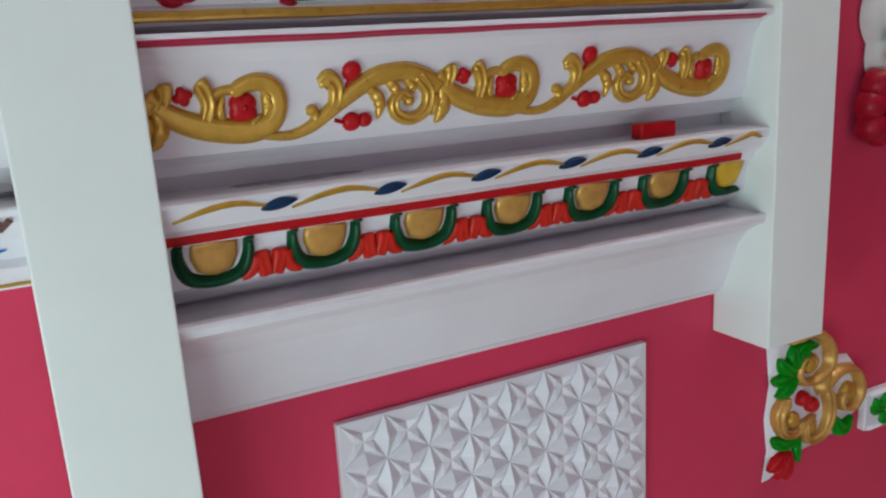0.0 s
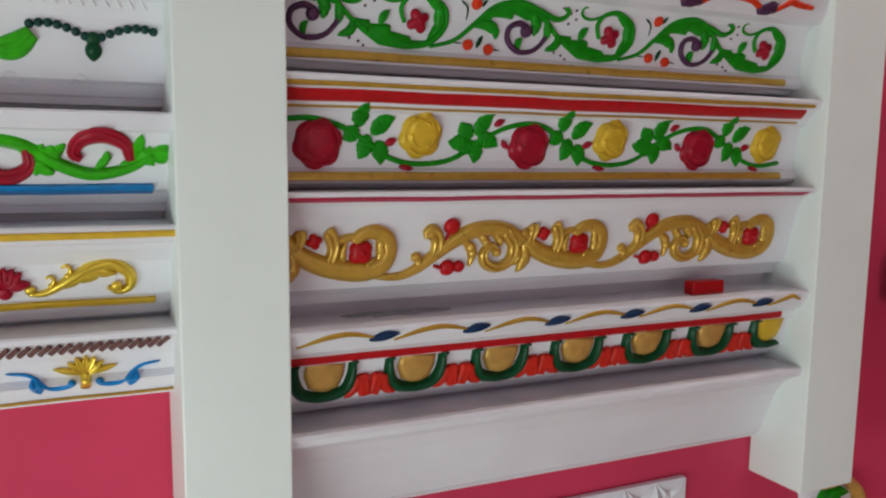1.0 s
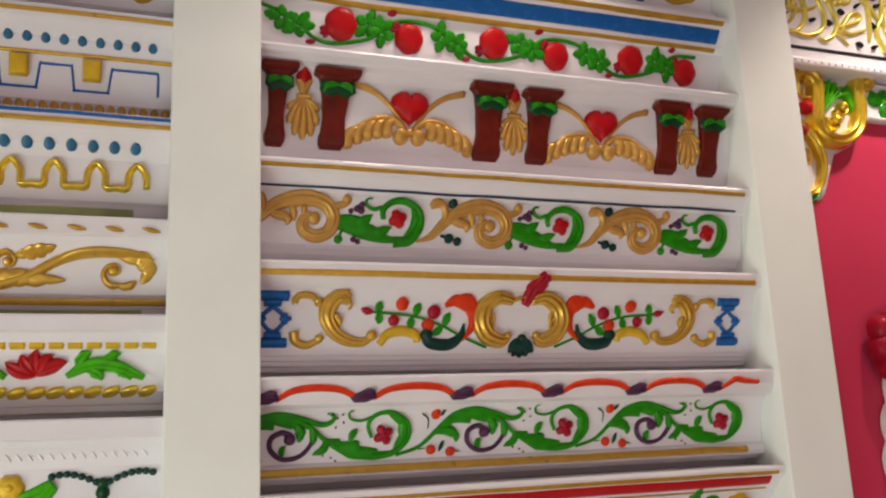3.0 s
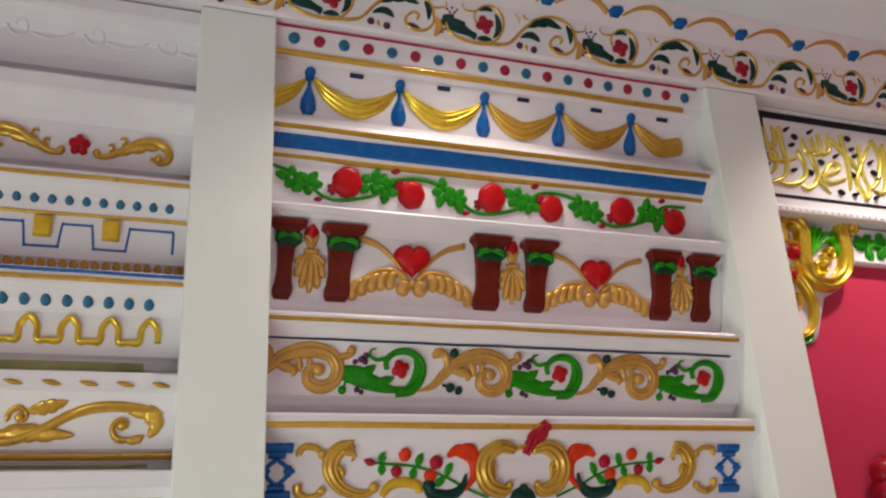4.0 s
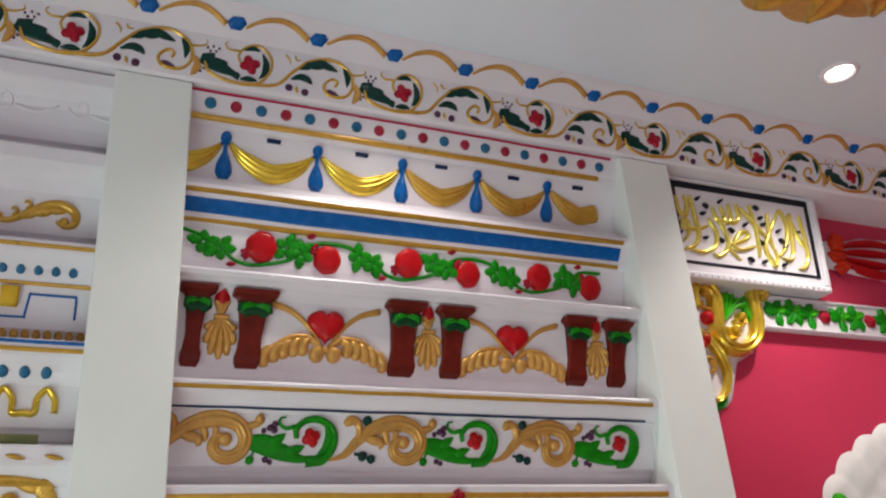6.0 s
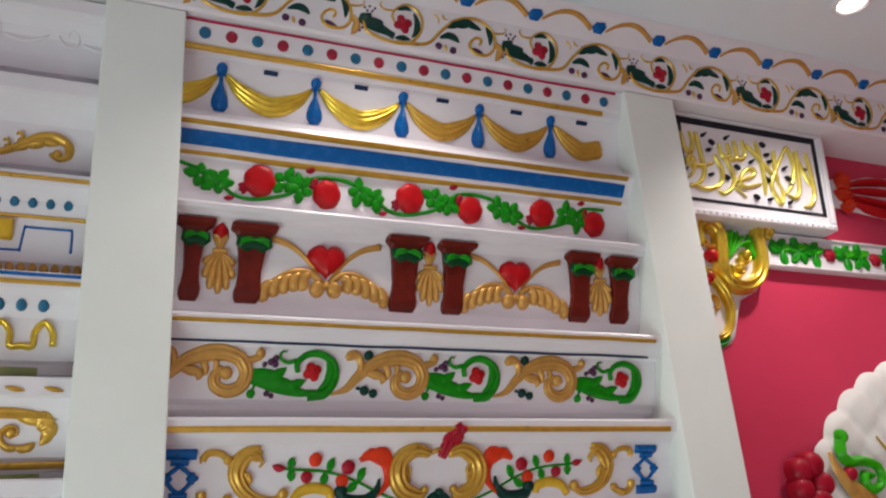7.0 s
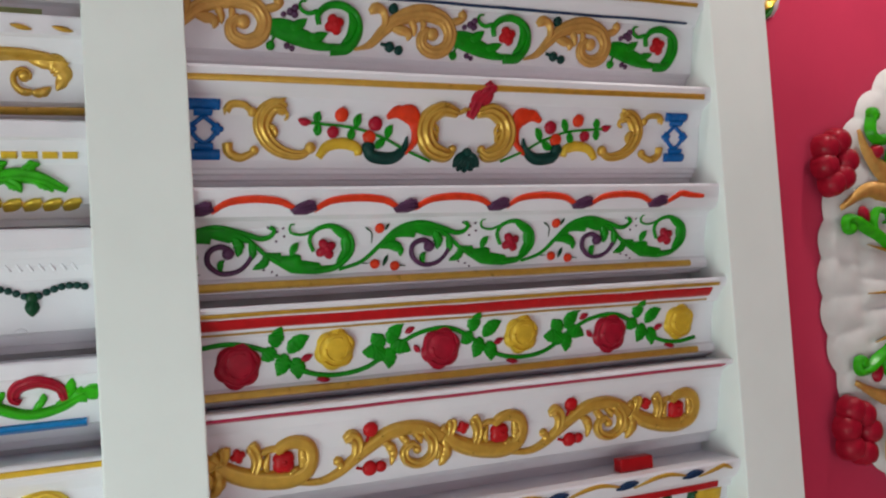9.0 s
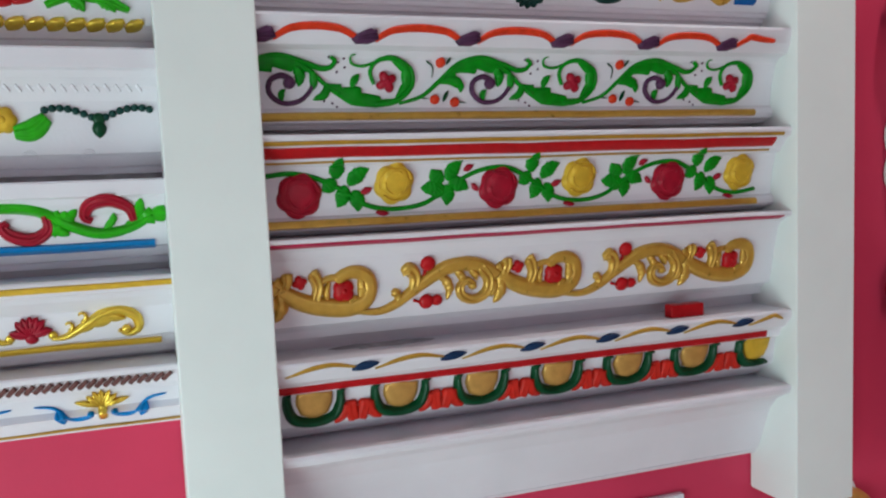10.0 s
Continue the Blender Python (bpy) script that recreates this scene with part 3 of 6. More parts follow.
                lay("berries", [disc(F + 0.103, 2.187, 0.0098, 0.008, 12), disc(F + 0.121, 2.182, 0.0088, 0.008, 12), stroke(P((0.086, 2.192), (0.096, 2.190)), 0.0035, 0.005, n=5, width=lambda q: 1.0)], f, TEAL, t)


# -- row 5: cartouche --
def cartouche_row():
    t, f = moulding("white plaster moulding with gold cartouche and berry sprays", BAY0, BAY1,
                    [(2.124, 1.054), (2.119, 1.052), (2.108, 1.054), (2.096, 1.056), (2.091, 1.066), (2.08, 1.086), (2.05, 1.098), (2.0, 1.107), (1.975, 1.113), (1.962, 1.118), (1.960, 1.123),
                     (1.953, 1.124), (1.951, 1.131), (1.944, 1.132), (1.942, 1.139), (1.934, 1.142)])
    band("fillet", f, 2.095, 2.110, 0.003, GOLD, t, label="gold fillet")
    C = 1.990
    for s in (1, -1):
        def P(*pts):
            return [(C + s * x, z) for x, z in pts]
        lay("leaf_scroll", [stroke(P((-0.346, 2.060), (-0.364, 2.066), (-0.381, 2.053), (-0.387, 2.030), (-0.375, 2.005), (-0.352, 1.989), (-0.322, 1.984), (-0.302, 1.994)), 0.0170, 0.010, n=52, flutes=3, amp=0.24, width=lambda q: 0.65 + 1.3 * q if q < 0.32 else 1.06 - 0.98 * (q - 0.32)),
                            stroke(P((-0.368, 2.058), (-0.350, 2.060), (-0.342, 2.050), (-0.348, 2.042)), 0.0090, 0.011, n=16, flutes=1), frond(P((-0.366, 2.062), (-0.358, 2.070), (-0.346, 2.078)), 0.0080, 0.010, 2, "lr", 0.2, n=12),
                            frond(P((-0.378, 2.036), (-0.366, 2.026), (-0.363, 2.012)), 0.0075, 0.011, 2, "lr", 0.2, n=12), disc(C - s * 0.303, 1.996, 0.0105, 0.011)], f, GOLD, t, "gold leaf scroll")
        lay("c_scroll", [stroke(P((-0.447, 2.056), (-0.438, 2.067), (-0.416, 2.066), (-0.402, 2.054)), 0.0078, 0.009, n=20, width=lambda q: 1.0 - 0.25 * q), disc(C - s * 0.403, 2.055, 0.0085, 0.009, 10), stroke(P((-0.449, 2.062), (-0.449, 2.050)), 0.006, 0.008, n=6)], f, GOLD, t)
        lay("c_scroll", [stroke(P((-0.446, 2.003), (-0.443, 1.987), (-0.424, 1.979), (-0.402, 1.988)), 0.0090, 0.009, n=20, width=lambda q: 1.15 - 0.4 * q), disc(C - s * 0.401, 1.991, 0.0085, 0.009, 10)], f, GOLD, t)
        lay("end_ornament", [stroke(P((-0.510, 2.066), (-0.457, 2.066)), 0.010, 0.008, n=8, width=lambda q: 1.0), stroke(P((-0.500, 2.054), (-0.470, 2.054)), 0.007, 0.009, n=8, width=lambda q: 1.0),
                             stroke(P((-0.508, 1.984), (-0.459, 1.984)), 0.010, 0.008, n=8, width=lambda q: 1.0), stroke(P((-0.500, 1.997), (-0.470, 1.997)), 0.007, 0.009, n=8, width=lambda q: 1.0),
                             stroke(P((-0.484, 2.048), (-0.463, 2.026), (-0.484, 2.003), (-0.505, 2.026), (-0.484, 2.048)), 0.0045, 0.006, n=24, width=lambda q: 1.0),
                             lobed(C - s * 0.462, 2.026, 0.011, 0.008, 4, 0.4), lobed(C - s * 0.506, 2.026, 0.011, 0.008, 4, 0.4)], f, BLUE, t, "blue end ornament")
        lay("stem", stroke(P((-0.310, 2.040), (-0.284, 2.038), (-0.221, 2.032), (-0.167, 2.015), (-0.124, 1.994), (-0.074, 1.974)), 0.0030, 0.005, n=36, width=lambda q: 1.0), f, GREEN, t)
        lay("leaf", [leaf(C + s * x, z, 90 - s * (90 - a), l, 0.0088, 0.006, 0.1 * s, 0) for x, z, a, l in ((-0.289, 2.038, 82, 0.021), (-0.291, 2.038, -88, 0.021), (-0.218, 2.031, 72, 0.027), (-0.226, 2.032, -105, 0.023), (-0.160, 2.013, 68, 0.028), (-0.164, 2.014, -145, 0.027))], f, GREEN, t)
        lay("bud", [stroke(P((-0.300, 2.040), (-0.312, 2.041), (-0.324, 2.045)), 0.0080, 0.008, n=8, width=leafy)], f, ROSE, t)
        for x, z, r, m in ((-0.245, 2.054, 0.0130, SCARLET), (-0.261, 2.024, 0.0112, ROSE), (-0.182, 2.040, 0.0138, ROSE), (-0.194, 2.016, 0.0130, SCARLET)):
            lay("berry", lobed(C + s * x, z, r, 0.010, 5, 0.06, 0.4, n=20), f, m, t)
        lay("acanthus_leaf", [frond(P((-0.160, 2.052), (-0.138, 2.062), (-0.112, 2.056), (-0.102, 2.034), (-0.106, 2.010), (-0.124, 1.986)), 0.0175, 0.010, 4, "l" if s > 0 else "r", 0.28, width=lambda q: 0.30 + 2.2 * q if q < 0.36 else 1.09 - 1.45 * (q - 0.36))], f, SCARLET, t)
        lay("curled_leaf", [stroke(P((-0.198, 1.998), (-0.188, 1.983), (-0.150, 1.980), (-0.127, 1.996), (-0.121, 2.018)), 0.0125, 0.010, n=26, flutes=1, width=lambda q: 0.8 + 0.35 * math.sin(math.pi * q) - 0.6 * q * q), disc(C - s * 0.196, 1.997, 0.0128, 0.010)], f, TEAL, t)
        lay("yellow_scroll", [stroke(P((-0.288, 1.980), (-0.272, 1.999), (-0.244, 2.005), (-0.218, 1.998), (-0.214, 1.984)), 0.0105, 0.009, n=20, width=lambda q: 0.75 + 0.35 * math.sin(math.pi * q))], f, YELLOW, t)
        lay("cartouche_side", [stroke(P((-0.020, 2.062), (-0.050, 2.068), (-0.078, 2.052), (-0.086, 2.025), (-0.074, 1.998), (-0.045, 1.986), (-0.030, 1.992)), 0.0165, 0.013, n=36, flutes=3, width=lambda q: 0.55 + 0.65 * math.sin(math.pi * q)),
                               stroke(P((0.0, 2.070), (-0.022, 2.062), (-0.034, 2.070)), 0.008, 0.010, n=12), disc(C - s * 0.030, 1.996, 0.008, 0.012)] +
            [stroke(P((-0.078, 2.048 - 0.014 * k), (-0.062 - 0.002 * k, 2.036 - 0.012 * k), (-0.060, 2.022 - 0.012 * k)), 0.0075, 0.012, n=10) for k in range(3)], f, GOLD, t)
    lay("shell", [leaf(C, 1.992, a, 0.038, 0.0120, 0.011, 0, 0) for a in (-90, -68, -112, -48, -132)] + [disc(C, 1.990, 0.009, 0.014)], f, TEAL, t, "dark green shell")
    lay("flame", [stroke([(C + 0.006, 2.054), (C + 0.014, 2.072), (C + 0.021, 2.088), (C + 0.032, 2.102), (C + 0.027, 2.113)], 0.0135, 0.013, n=20, flutes=2, width=lambda q: 0.55 + 0.5 * math.sin(math.pi * min(1, q + 0.1))),
                  disc(C + 0.035, 2.085, 0.010, 0.013), disc(C + 0.037, 2.101, 0.0095, 0.012), disc(C + 0.010, 2.089, 0.009, 0.012)], f, ROSE, t, "rose-red flame leaf")


# -- row 6: rope of knots, green scrolls --
def rope_arcs(f, t, xs, z, sag, w, arc, knot, end):
    for i, x in enumerate(xs):
        b = xs[i + 1] if i + 1 < len(xs) else end
        full = i + 1 < len(xs)
        lay("arc", stroke([(x + 0.016, z - 0.004), (x + 0.045, z + sag * 0.7), ((x + b) / 2, z + sag), (b - 0.045 if full else b - 0.03, z + sag * 0.75), (b - 0.018 if full else b, z if full else z + sag * 0.6)], w, 0.006, n=22, width=lambda q: 0.75 + 0.35 * math.sin(math.pi * q)), f, arc, t)
        lay("knot", [blob([(x - 0.026, z - 0.003), (x - 0.014, z + 0.006), (x + 0.006, z + 0.014), (x + 0.017, z + 0.012), (x + 0.023, z - 0.004), (x + 0.004, z - 0.011), (x - 0.018, z - 0.011)], 0.008, flat=0.5)] +
            [stroke([(x - 0.020, z - 0.004 + 0.2 * k), (x + 0.016, z + k)], 0.0030, 0.011, n=6, width=lambda q: 0.5 + 0.6 * q) for k in (-0.004, 0.002, 0.008)], f, knot, t)


def scroll_row_green():
    t, f = moulding("white plaster moulding with green scrolls under a scarlet rope", BAY0, BAY1,
                    [(1.920, 1.052), (1.915, 1.050), (1.905, 1.052), (1.89, 1.056), (1.872, 1.066), (1.866, 1.086), (1.855, 1.098), (1.82, 1.108), (1.785, 1.113), (1.772, 1.114), (1.766, 1.108), (1.756, 1.106), (1.747, 1.110), (1.744, 1.128),
                     (1.737, 1.134)])
    rope_arcs(f, t, [1.490, 1.661, 1.845, 2.028, 2.210, 2.388], 1.884, 0.016, 0.0070, SCARLET, PURPLE, 2.499)
    band("fillet", f, 1.749, 1.766, 0.005, GOLD, t, x1=BAY1 - 0.03, label="gold fillet")
    for F in (1.339, 1.704, 2.069, 2.433):
        def P(*pts):
            return [(F + x, z) for x, z in pts]
        if F > 1.4:
            lay("leaf_scroll", [stroke(P((-0.150, 1.846), (-0.128, 1.832), (-0.104, 1.810), (-0.080, 1.796)), 0.0045, 0.006, n=14, width=lambda q: 0.7 + 0.5 * q),
                                frond(P((-0.112, 1.814), (-0.080, 1.800), (-0.045, 1.788), (-0.008, 1.781), (0.020, 1.784)), 0.0240, 0.007, 4, "l", 0.45, jag=True, n=54, right=0.72, width=lambda q: 0.15 + 1.9 * q if q < 0.42 else 0.95 - 1.35 * (q - 0.42)),
                                stroke(P((-0.020, 1.778), (0.020, 1.784), (0.048, 1.809), (0.045, 1.838), (0.014, 1.855), (-0.014, 1.851), (-0.027, 1.834), (-0.020, 1.812)), 0.0068, 0.008, n=42, width=lambda q: 1.0 - 0.45 * q),
                                frond(P((0.012, 1.852), (0.036, 1.838), (0.038, 1.812), (0.020, 1.790)), 0.0115, 0.009, 3, "r", 0.30, n=24),
                                stroke(P((-0.016, 1.850), (-0.040, 1.842), (-0.060, 1.846), (-0.062, 1.858), (-0.054, 1.860)), 0.0045, 0.007, n=18), leaf(F - 0.060, 1.806, 60, 0.026, 0.0075, 0.008, 0.1, 0)], f, GREEN, t)
            lay("flower", [lobed(F + 0.002, 1.816, 0.0200, 0.011, 4, 0.45, 0.5), disc(F + 0.002, 1.816, 0.006, 0.014)], f, ROSE, t)
            lay("dots", [disc(F - 0.098 + dx, 1.842 + dz, 0.0022, 0.003, 8) for dx, dz in ((0, 0), (0.014, 0.006), (0.026, -0.002), (0.012, -0.010), (0.024, 0.012), (-0.002, 0.014), (-0.010, -0.058), (0.004, -0.062), (0.012, -0.068))], f, PURPLE, t)
        if F < 2.3:
            lay("leaf_scroll", [stroke(P((0.025, 1.779), (0.068, 1.792), (0.102, 1.819), (0.135, 1.847), (0.176, 1.857), (0.220, 1.848), (0.250, 1.838), (0.268, 1.840), (0.276, 1.850), (0.268, 1.856)), 0.0046, 0.007, n=50, width=lambda q: 0.75 + 0.5 * math.sin(math.pi * q)),
                                frond(P((0.092, 1.810), (0.128, 1.838), (0.170, 1.850), (0.208, 1.845), (0.240, 1.832)), 0.0200, 0.007, 4, "r", 0.48, jag=True, n=54, left=0.55, width=lambda q: 0.20 + 0.85 * math.sin(math.pi * q) ** 1.2),
                                frond(P((0.098, 1.816), (0.122, 1.820), (0.140, 1.812), (0.142, 1.798)), 0.0105, 0.008, 3, "l", 0.30, n=20),
                                frond(P((0.205, 1.842), (0.216, 1.826), (0.214, 1.808)), 0.0105, 0.009, 3, "lr", 0.25, n=18), frond(P((0.234, 1.836), (0.240, 1.818), (0.236, 1.800)), 0.0080, 0.009, 2, "l", 0.25, n=14),
                                frond(P((0.262, 1.812), (0.258, 1.796), (0.238, 1.786)), 0.0085, 0.008, 3, "r", 0.3, n=16)], f, GREEN, t)
            lay("volute", [stroke(P((0.238, 1.830), (0.236, 1.806), (0.216, 1.785), (0.186, 1.781), (0.165, 1.797), (0.166, 1.817), (0.184, 1.826), (0.200, 1.820)), 0.0058, 0.008, n=44, width=lambda q: 0.7 + 0.3 * q), disc(F + 0.198, 1.814, 0.0105, 0.011)], f, PURPLE, t, "purple volute")
            lay("leaf", [leaf(F + 0.186, 1.784, 75, 0.020, 0.0060, 0.008, 0.3, 0)], f, GREEN, t)
            for dx, z in ((0.101, 1.849), (0.092, 1.786), (0.130, 1.781)):
                lay("berry", disc(F + dx, z, 0.0092, 0.008, 12), f, SCARLET, t)
            lay("twig", [stroke(P((0.074, 1.852), (0.086, 1.842), (0.086, 1.824)), 0.0028, 0.004, n=10), stroke(P((0.068, 1.788), (0.082, 1.788)), 0.0026, 0.004, n=5),
                         leaf(F + 0.108, 1.782, 65, 0.022, 0.0045, 0.004, 0, 0), stroke(P((0.138, 1.782), (0.152, 1.780)), 0.0028, 0.004, n=5), leaf(F + 0.112, 1.846, 60, 0.014, 0.003, 0.004, 0, 0)], f, DARKGREEN, t)


# -- row 7: roses --
def rose(f, t, x, z, r, mat):
    k = lay("rose", [lobed(x, z, r, 0.011, 6, 0.12, 0.3), lobed(x + r * 0.05, z + r * 0.08, r * 0.74, 0.005, 5, 0.16, 1.0, base=0.009)], f, mat, t)
    for q, a in ((0.78, 0.2), (0.8, 2.0), (0.78, 3.9), (0.52, 1.0), (0.5, 3.0), (0.52, 5.0)):
        lay("petal", stroke([(x + r * q * math.cos(a + d), z + r * q * math.sin(a + d)) for d in (0, 0.5, 1.0, 1.5)], r * 0.15, 0.007, n=12, base=0.010 - 0.003 * (q > 0.7)), f, mat, k)
    lay("petal", curl(x, z + r * 0.08, r * 0.34, 40, 1.1, r * 0.10, 0.017, end=0.15), f, mat, k)


def rose_row():
    t, f = moulding("white plaster moulding with red and yellow roses under a red band", BAY0, BAY1,
                    [(1.724, 1.052), (1.719, 1.050), (1.712, 1.052), (1.706, 1.055), (1.704, 1.062), (1.690, 1.074), (1.684, 1.080), (1.676, 1.084), (1.672, 1.096), (1.64, 1.106), (1.60, 1.112), (1.588, 1.112), (1.583, 1.105),
                     (1.570, 1.103), (1.564, 1.110), (1.561, 1.122), (1.5545, 1.136)])
    band("fillet", f, 1.7055, 1.715, 0.003, DULLGOLD, t, label="dull gold fillet")
    band("hollow_band", f, 1.684, 1.705, 0.004, RED, t, x1=BAY1 - 0.012, label="red band")
    band("fillet", f, 1.6765, 1.6815, 0.002, DULLGOLD, t, x1=BAY1 - 0.014)
    band("fillet", f, 1.566, 1.584, 0.005, GOLD, t, x1=BAY1 - 0.03, label="gold fillet")
    rs = [(1.544, 1.622), (1.712, 1.636), (1.913, 1.623), (2.080, 1.634), (2.281, 1.622), (2.452, 1.632)]
    lay("stem", stroke([(1.482, 1.658), (1.53, 1.662), (1.575, 1.652), (1.62, 1.630), (1.66, 1.604), (1.71, 1.594), (1.77, 1.602), (1.82, 1.632), (1.87, 1.656), (1.92, 1.662), (1.96, 1.648), (2.0, 1.622), (2.04, 1.600), (2.09, 1.594),
                        (2.14, 1.604), (2.19, 1.636), (2.24, 1.658), (2.29, 1.662), (2.33, 1.646), (2.37, 1.620), (2.41, 1.600), (2.45, 1.594), (2.495, 1.600)], 0.0052, 0.005, n=120, width=lambda q: 1.0), f, GREEN, t)
    for i, x in enumerate((1.628, 1.806, 1.998, 2.174, 2.366)):
        if i % 2 == 0:
            sprigs = ((-0.018, 1.650, 82, 0.032), (0.002, 1.638, 38, 0.040), (-0.006, 1.640, -108, 0.036), (0.010, 1.630, -78, 0.034), (-0.024, 1.652, -135, 0.026))
        else:
            sprigs = ((0.0, 1.640, 140, 0.030), (0.006, 1.640, 54, 0.038), (-0.004, 1.636, 188, 0.036), (0.002, 1.634, -86, 0.034), (0.008, 1.636, -18, 0.036), (-0.002, 1.634, -140, 0.026))
        lay("leaf", [frond([(x + dx + l * q * math.cos(radians(a)) - 0.10 * l * math.sin(math.pi * q) * math.sin(radians(a)), z + l * q * math.sin(radians(a)) + 0.10 * l * math.sin(math.pi * q) * math.cos(radians(a))) for q in (0, 0.35, 0.7, 1.0)], 0.0160, 0.006, 5, "lr", 0.20, width=lambda q: max(0.04, math.sin(math.pi * min(1.0, q ** 0.8)) ** 0.85), n=24) for dx, z, a, l in [(p, r, u, 1.14 * v) for p, r, u, v in sprigs]], f, GREEN, t)
        lay("bud", [stroke([(x + (0.024 if i % 2 == 0 else 0.036), 1.624 if i % 2 == 0 else 1.658), (x + (0.044 if i % 2 == 0 else 0.054), 1.633 if i % 2 == 0 else 1.667)], 0.0075, 0.007, width=leafy, n=8),
                    stroke([(x + (0.050 if i % 2 == 0 else 0.054), 1.590 if i % 2 == 0 else 1.634), (x + (0.074 if i % 2 == 0 else 0.066), 1.587 if i % 2 == 0 else 1.620)], 0.0065, 0.007, width=leafy, n=8)], f, ROSE, t)
    for i, (x, z) in enumerate(rs):
        rose(f, t, x, z + (0.003 if i % 2 else 0.002), 0.0410 if i % 2 == 0 else 0.0385, ROSE if i % 2 == 0 else YELLOW)


# -- row 8: gold acanthus --
def acanthus_row():
    t, f = moulding("white plaster moulding with gold acanthus scrolls and small red flowers", BAY0, BAY1,
                    [(1.553, 1.052), (1.549, 1.050), (1.5425, 1.054), (1.5405, 1.062), (1.530, 1.082), (1.515, 1.092), (1.47, 1.104), (1.42, 1.112), (1.398, 1.118), (1.394, 1.130), (1.385, 1.140), (1.371, 1.146)])
    band("fillet", f, 1.5362, 1.5468, 0.0030, CRIMSON, t, label="thin crimson line")
    for F in (1.205, 1.612, 2.020, 2.427):
        def P(*pts):
            return [(F + x, z) for x, z in pts]
        if F > 1.4:
            lay("leaf_scroll", [stroke(P((-0.122, 1.480), (-0.097, 1.455), (-0.064, 1.438), (-0.025, 1.428), (0.012, 1.425), (0.038, 1.435), (0.048, 1.457), (0.042, 1.478), (0.022, 1.488), (0.000, 1.484), (-0.012, 1.472)), 0.0165, 0.011, n=60, flutes=2, amp=0.07,
                                       width=lambda q: 0.80 + 0.30 * math.sin(math.pi * min(1.0, q * 1.5)) if q < 0.6 else 0.90 - 0.55 * (q - 0.6)),
                                frond(P((0.028, 1.478), (0.034, 1.458), (0.028, 1.440)), 0.0095, 0.011, 3, "l", 0.25, n=18), frond(P((-0.026, 1.436), (-0.030, 1.456), (-0.024, 1.476)), 0.0075, 0.010, 2, "lr", 0.2, n=16), frond(P((0.008, 1.428), (0.014, 1.438), (0.026, 1.446)), 0.0070, 0.012, 2, "lr", 0.2, n=12),
                                stroke(P((-0.050, 1.442), (-0.044, 1.464), (-0.050, 1.484), (-0.058, 1.492)), 0.0120, 0.011, n=18, flutes=2, width=lambda q: 0.8 + 0.35 * q if q < 0.85 else 1.1 - 4 * (q - 0.85)),
                                stroke(P((-0.040, 1.474), (-0.024, 1.480), (-0.008, 1.480)), 0.0075, 0.009, n=12, width=lambda q: 1.0),
                                stroke(P((-0.104, 1.462), (-0.098, 1.480), (-0.100, 1.494)), 0.0115, 0.011, n=16, flutes=2, width=lambda q: 0.8 + 0.35 * q if q < 0.85 else 1.1 - 4 * (q - 0.85))], f, GOLD, t)
            lay("flower", [lobed(F, 1.456, 0.0215, 0.013, 4, 0.20, 0.785), disc(F, 1.456, 0.006, 0.016)], f, RED, t)
            lay("flower", [lobed(F - 0.076, 1.476, 0.0135, 0.011, 4, 0.32, 0.3)], f, RED, t)
        if F < 2.4:
            lay("leaf_scroll", [stroke(P((0.020, 1.417), (0.062, 1.413), (0.094, 1.423), (0.126, 1.445), (0.159, 1.467), (0.192, 1.484), (0.232, 1.488), (0.266, 1.479), (0.292, 1.462)), 0.0150, 0.011, n=56, flutes=2, amp=0.07, width=lambda q: 0.38 + 1.1 * q if q < 0.6 else 1.04 - 0.2 * (q - 0.6)),
                                stroke(P((0.256, 1.482), (0.274, 1.458), (0.270, 1.432), (0.248, 1.420), (0.224, 1.428), (0.218, 1.446), (0.231, 1.457), (0.244, 1.448)), 0.0115, 0.011, n=44, flutes=2, width=lambda q: 1.1 - 0.4 * q),
                                disc(F + 0.242, 1.446, 0.0080, 0.012), frond(P((0.290, 1.470), (0.300, 1.444), (0.296, 1.424), (0.286, 1.410)), 0.0130, 0.011, 3, "lr", 0.25, n=22), frond(P((0.278, 1.462), (0.286, 1.440), (0.280, 1.422)), 0.0085, 0.010, 2, "lr", 0.2, n=16),
                                frond(P((0.172, 1.472), (0.190, 1.460), (0.197, 1.444), (0.192, 1.424)), 0.0105, 0.011, 4, "lr", 0.25, n=22), frond(P((0.206, 1.478), (0.220, 1.466), (0.222, 1.452)), 0.0090, 0.011, 3, "lr", 0.2, n=16), frond(P((0.232, 1.480), (0.246, 1.468), (0.250, 1.456)), 0.0080, 0.011, 3, "lr", 0.2, n=16),
                                stroke(P((0.112, 1.432), (0.128, 1.450), (0.131, 1.472), (0.120, 1.485), (0.106, 1.480)), 0.0140, 0.011, n=24, flutes=2, width=lambda q: 0.6 + 0.6 * q if q < 0.8 else 1.08 - 2.6 * (q - 0.8)),
                                stroke(P((0.088, 1.420), (0.100, 1.432), (0.097, 1.444), (0.087, 1.444)), 0.0095, 0.010, n=16, width=lambda q: 0.7 + 0.4 * q if q < 0.8 else 1.0 - 2.2 * (q - 0.8))], f, GOLD, t)
            for dx, z, r in ((0.154, 1.494, 0.0142), (0.153, 1.424, 0.0142), (0.173, 1.425, 0.0108)):
                lay("berry", disc(F + dx, z, r, 0.011, 14), f, RED, t)
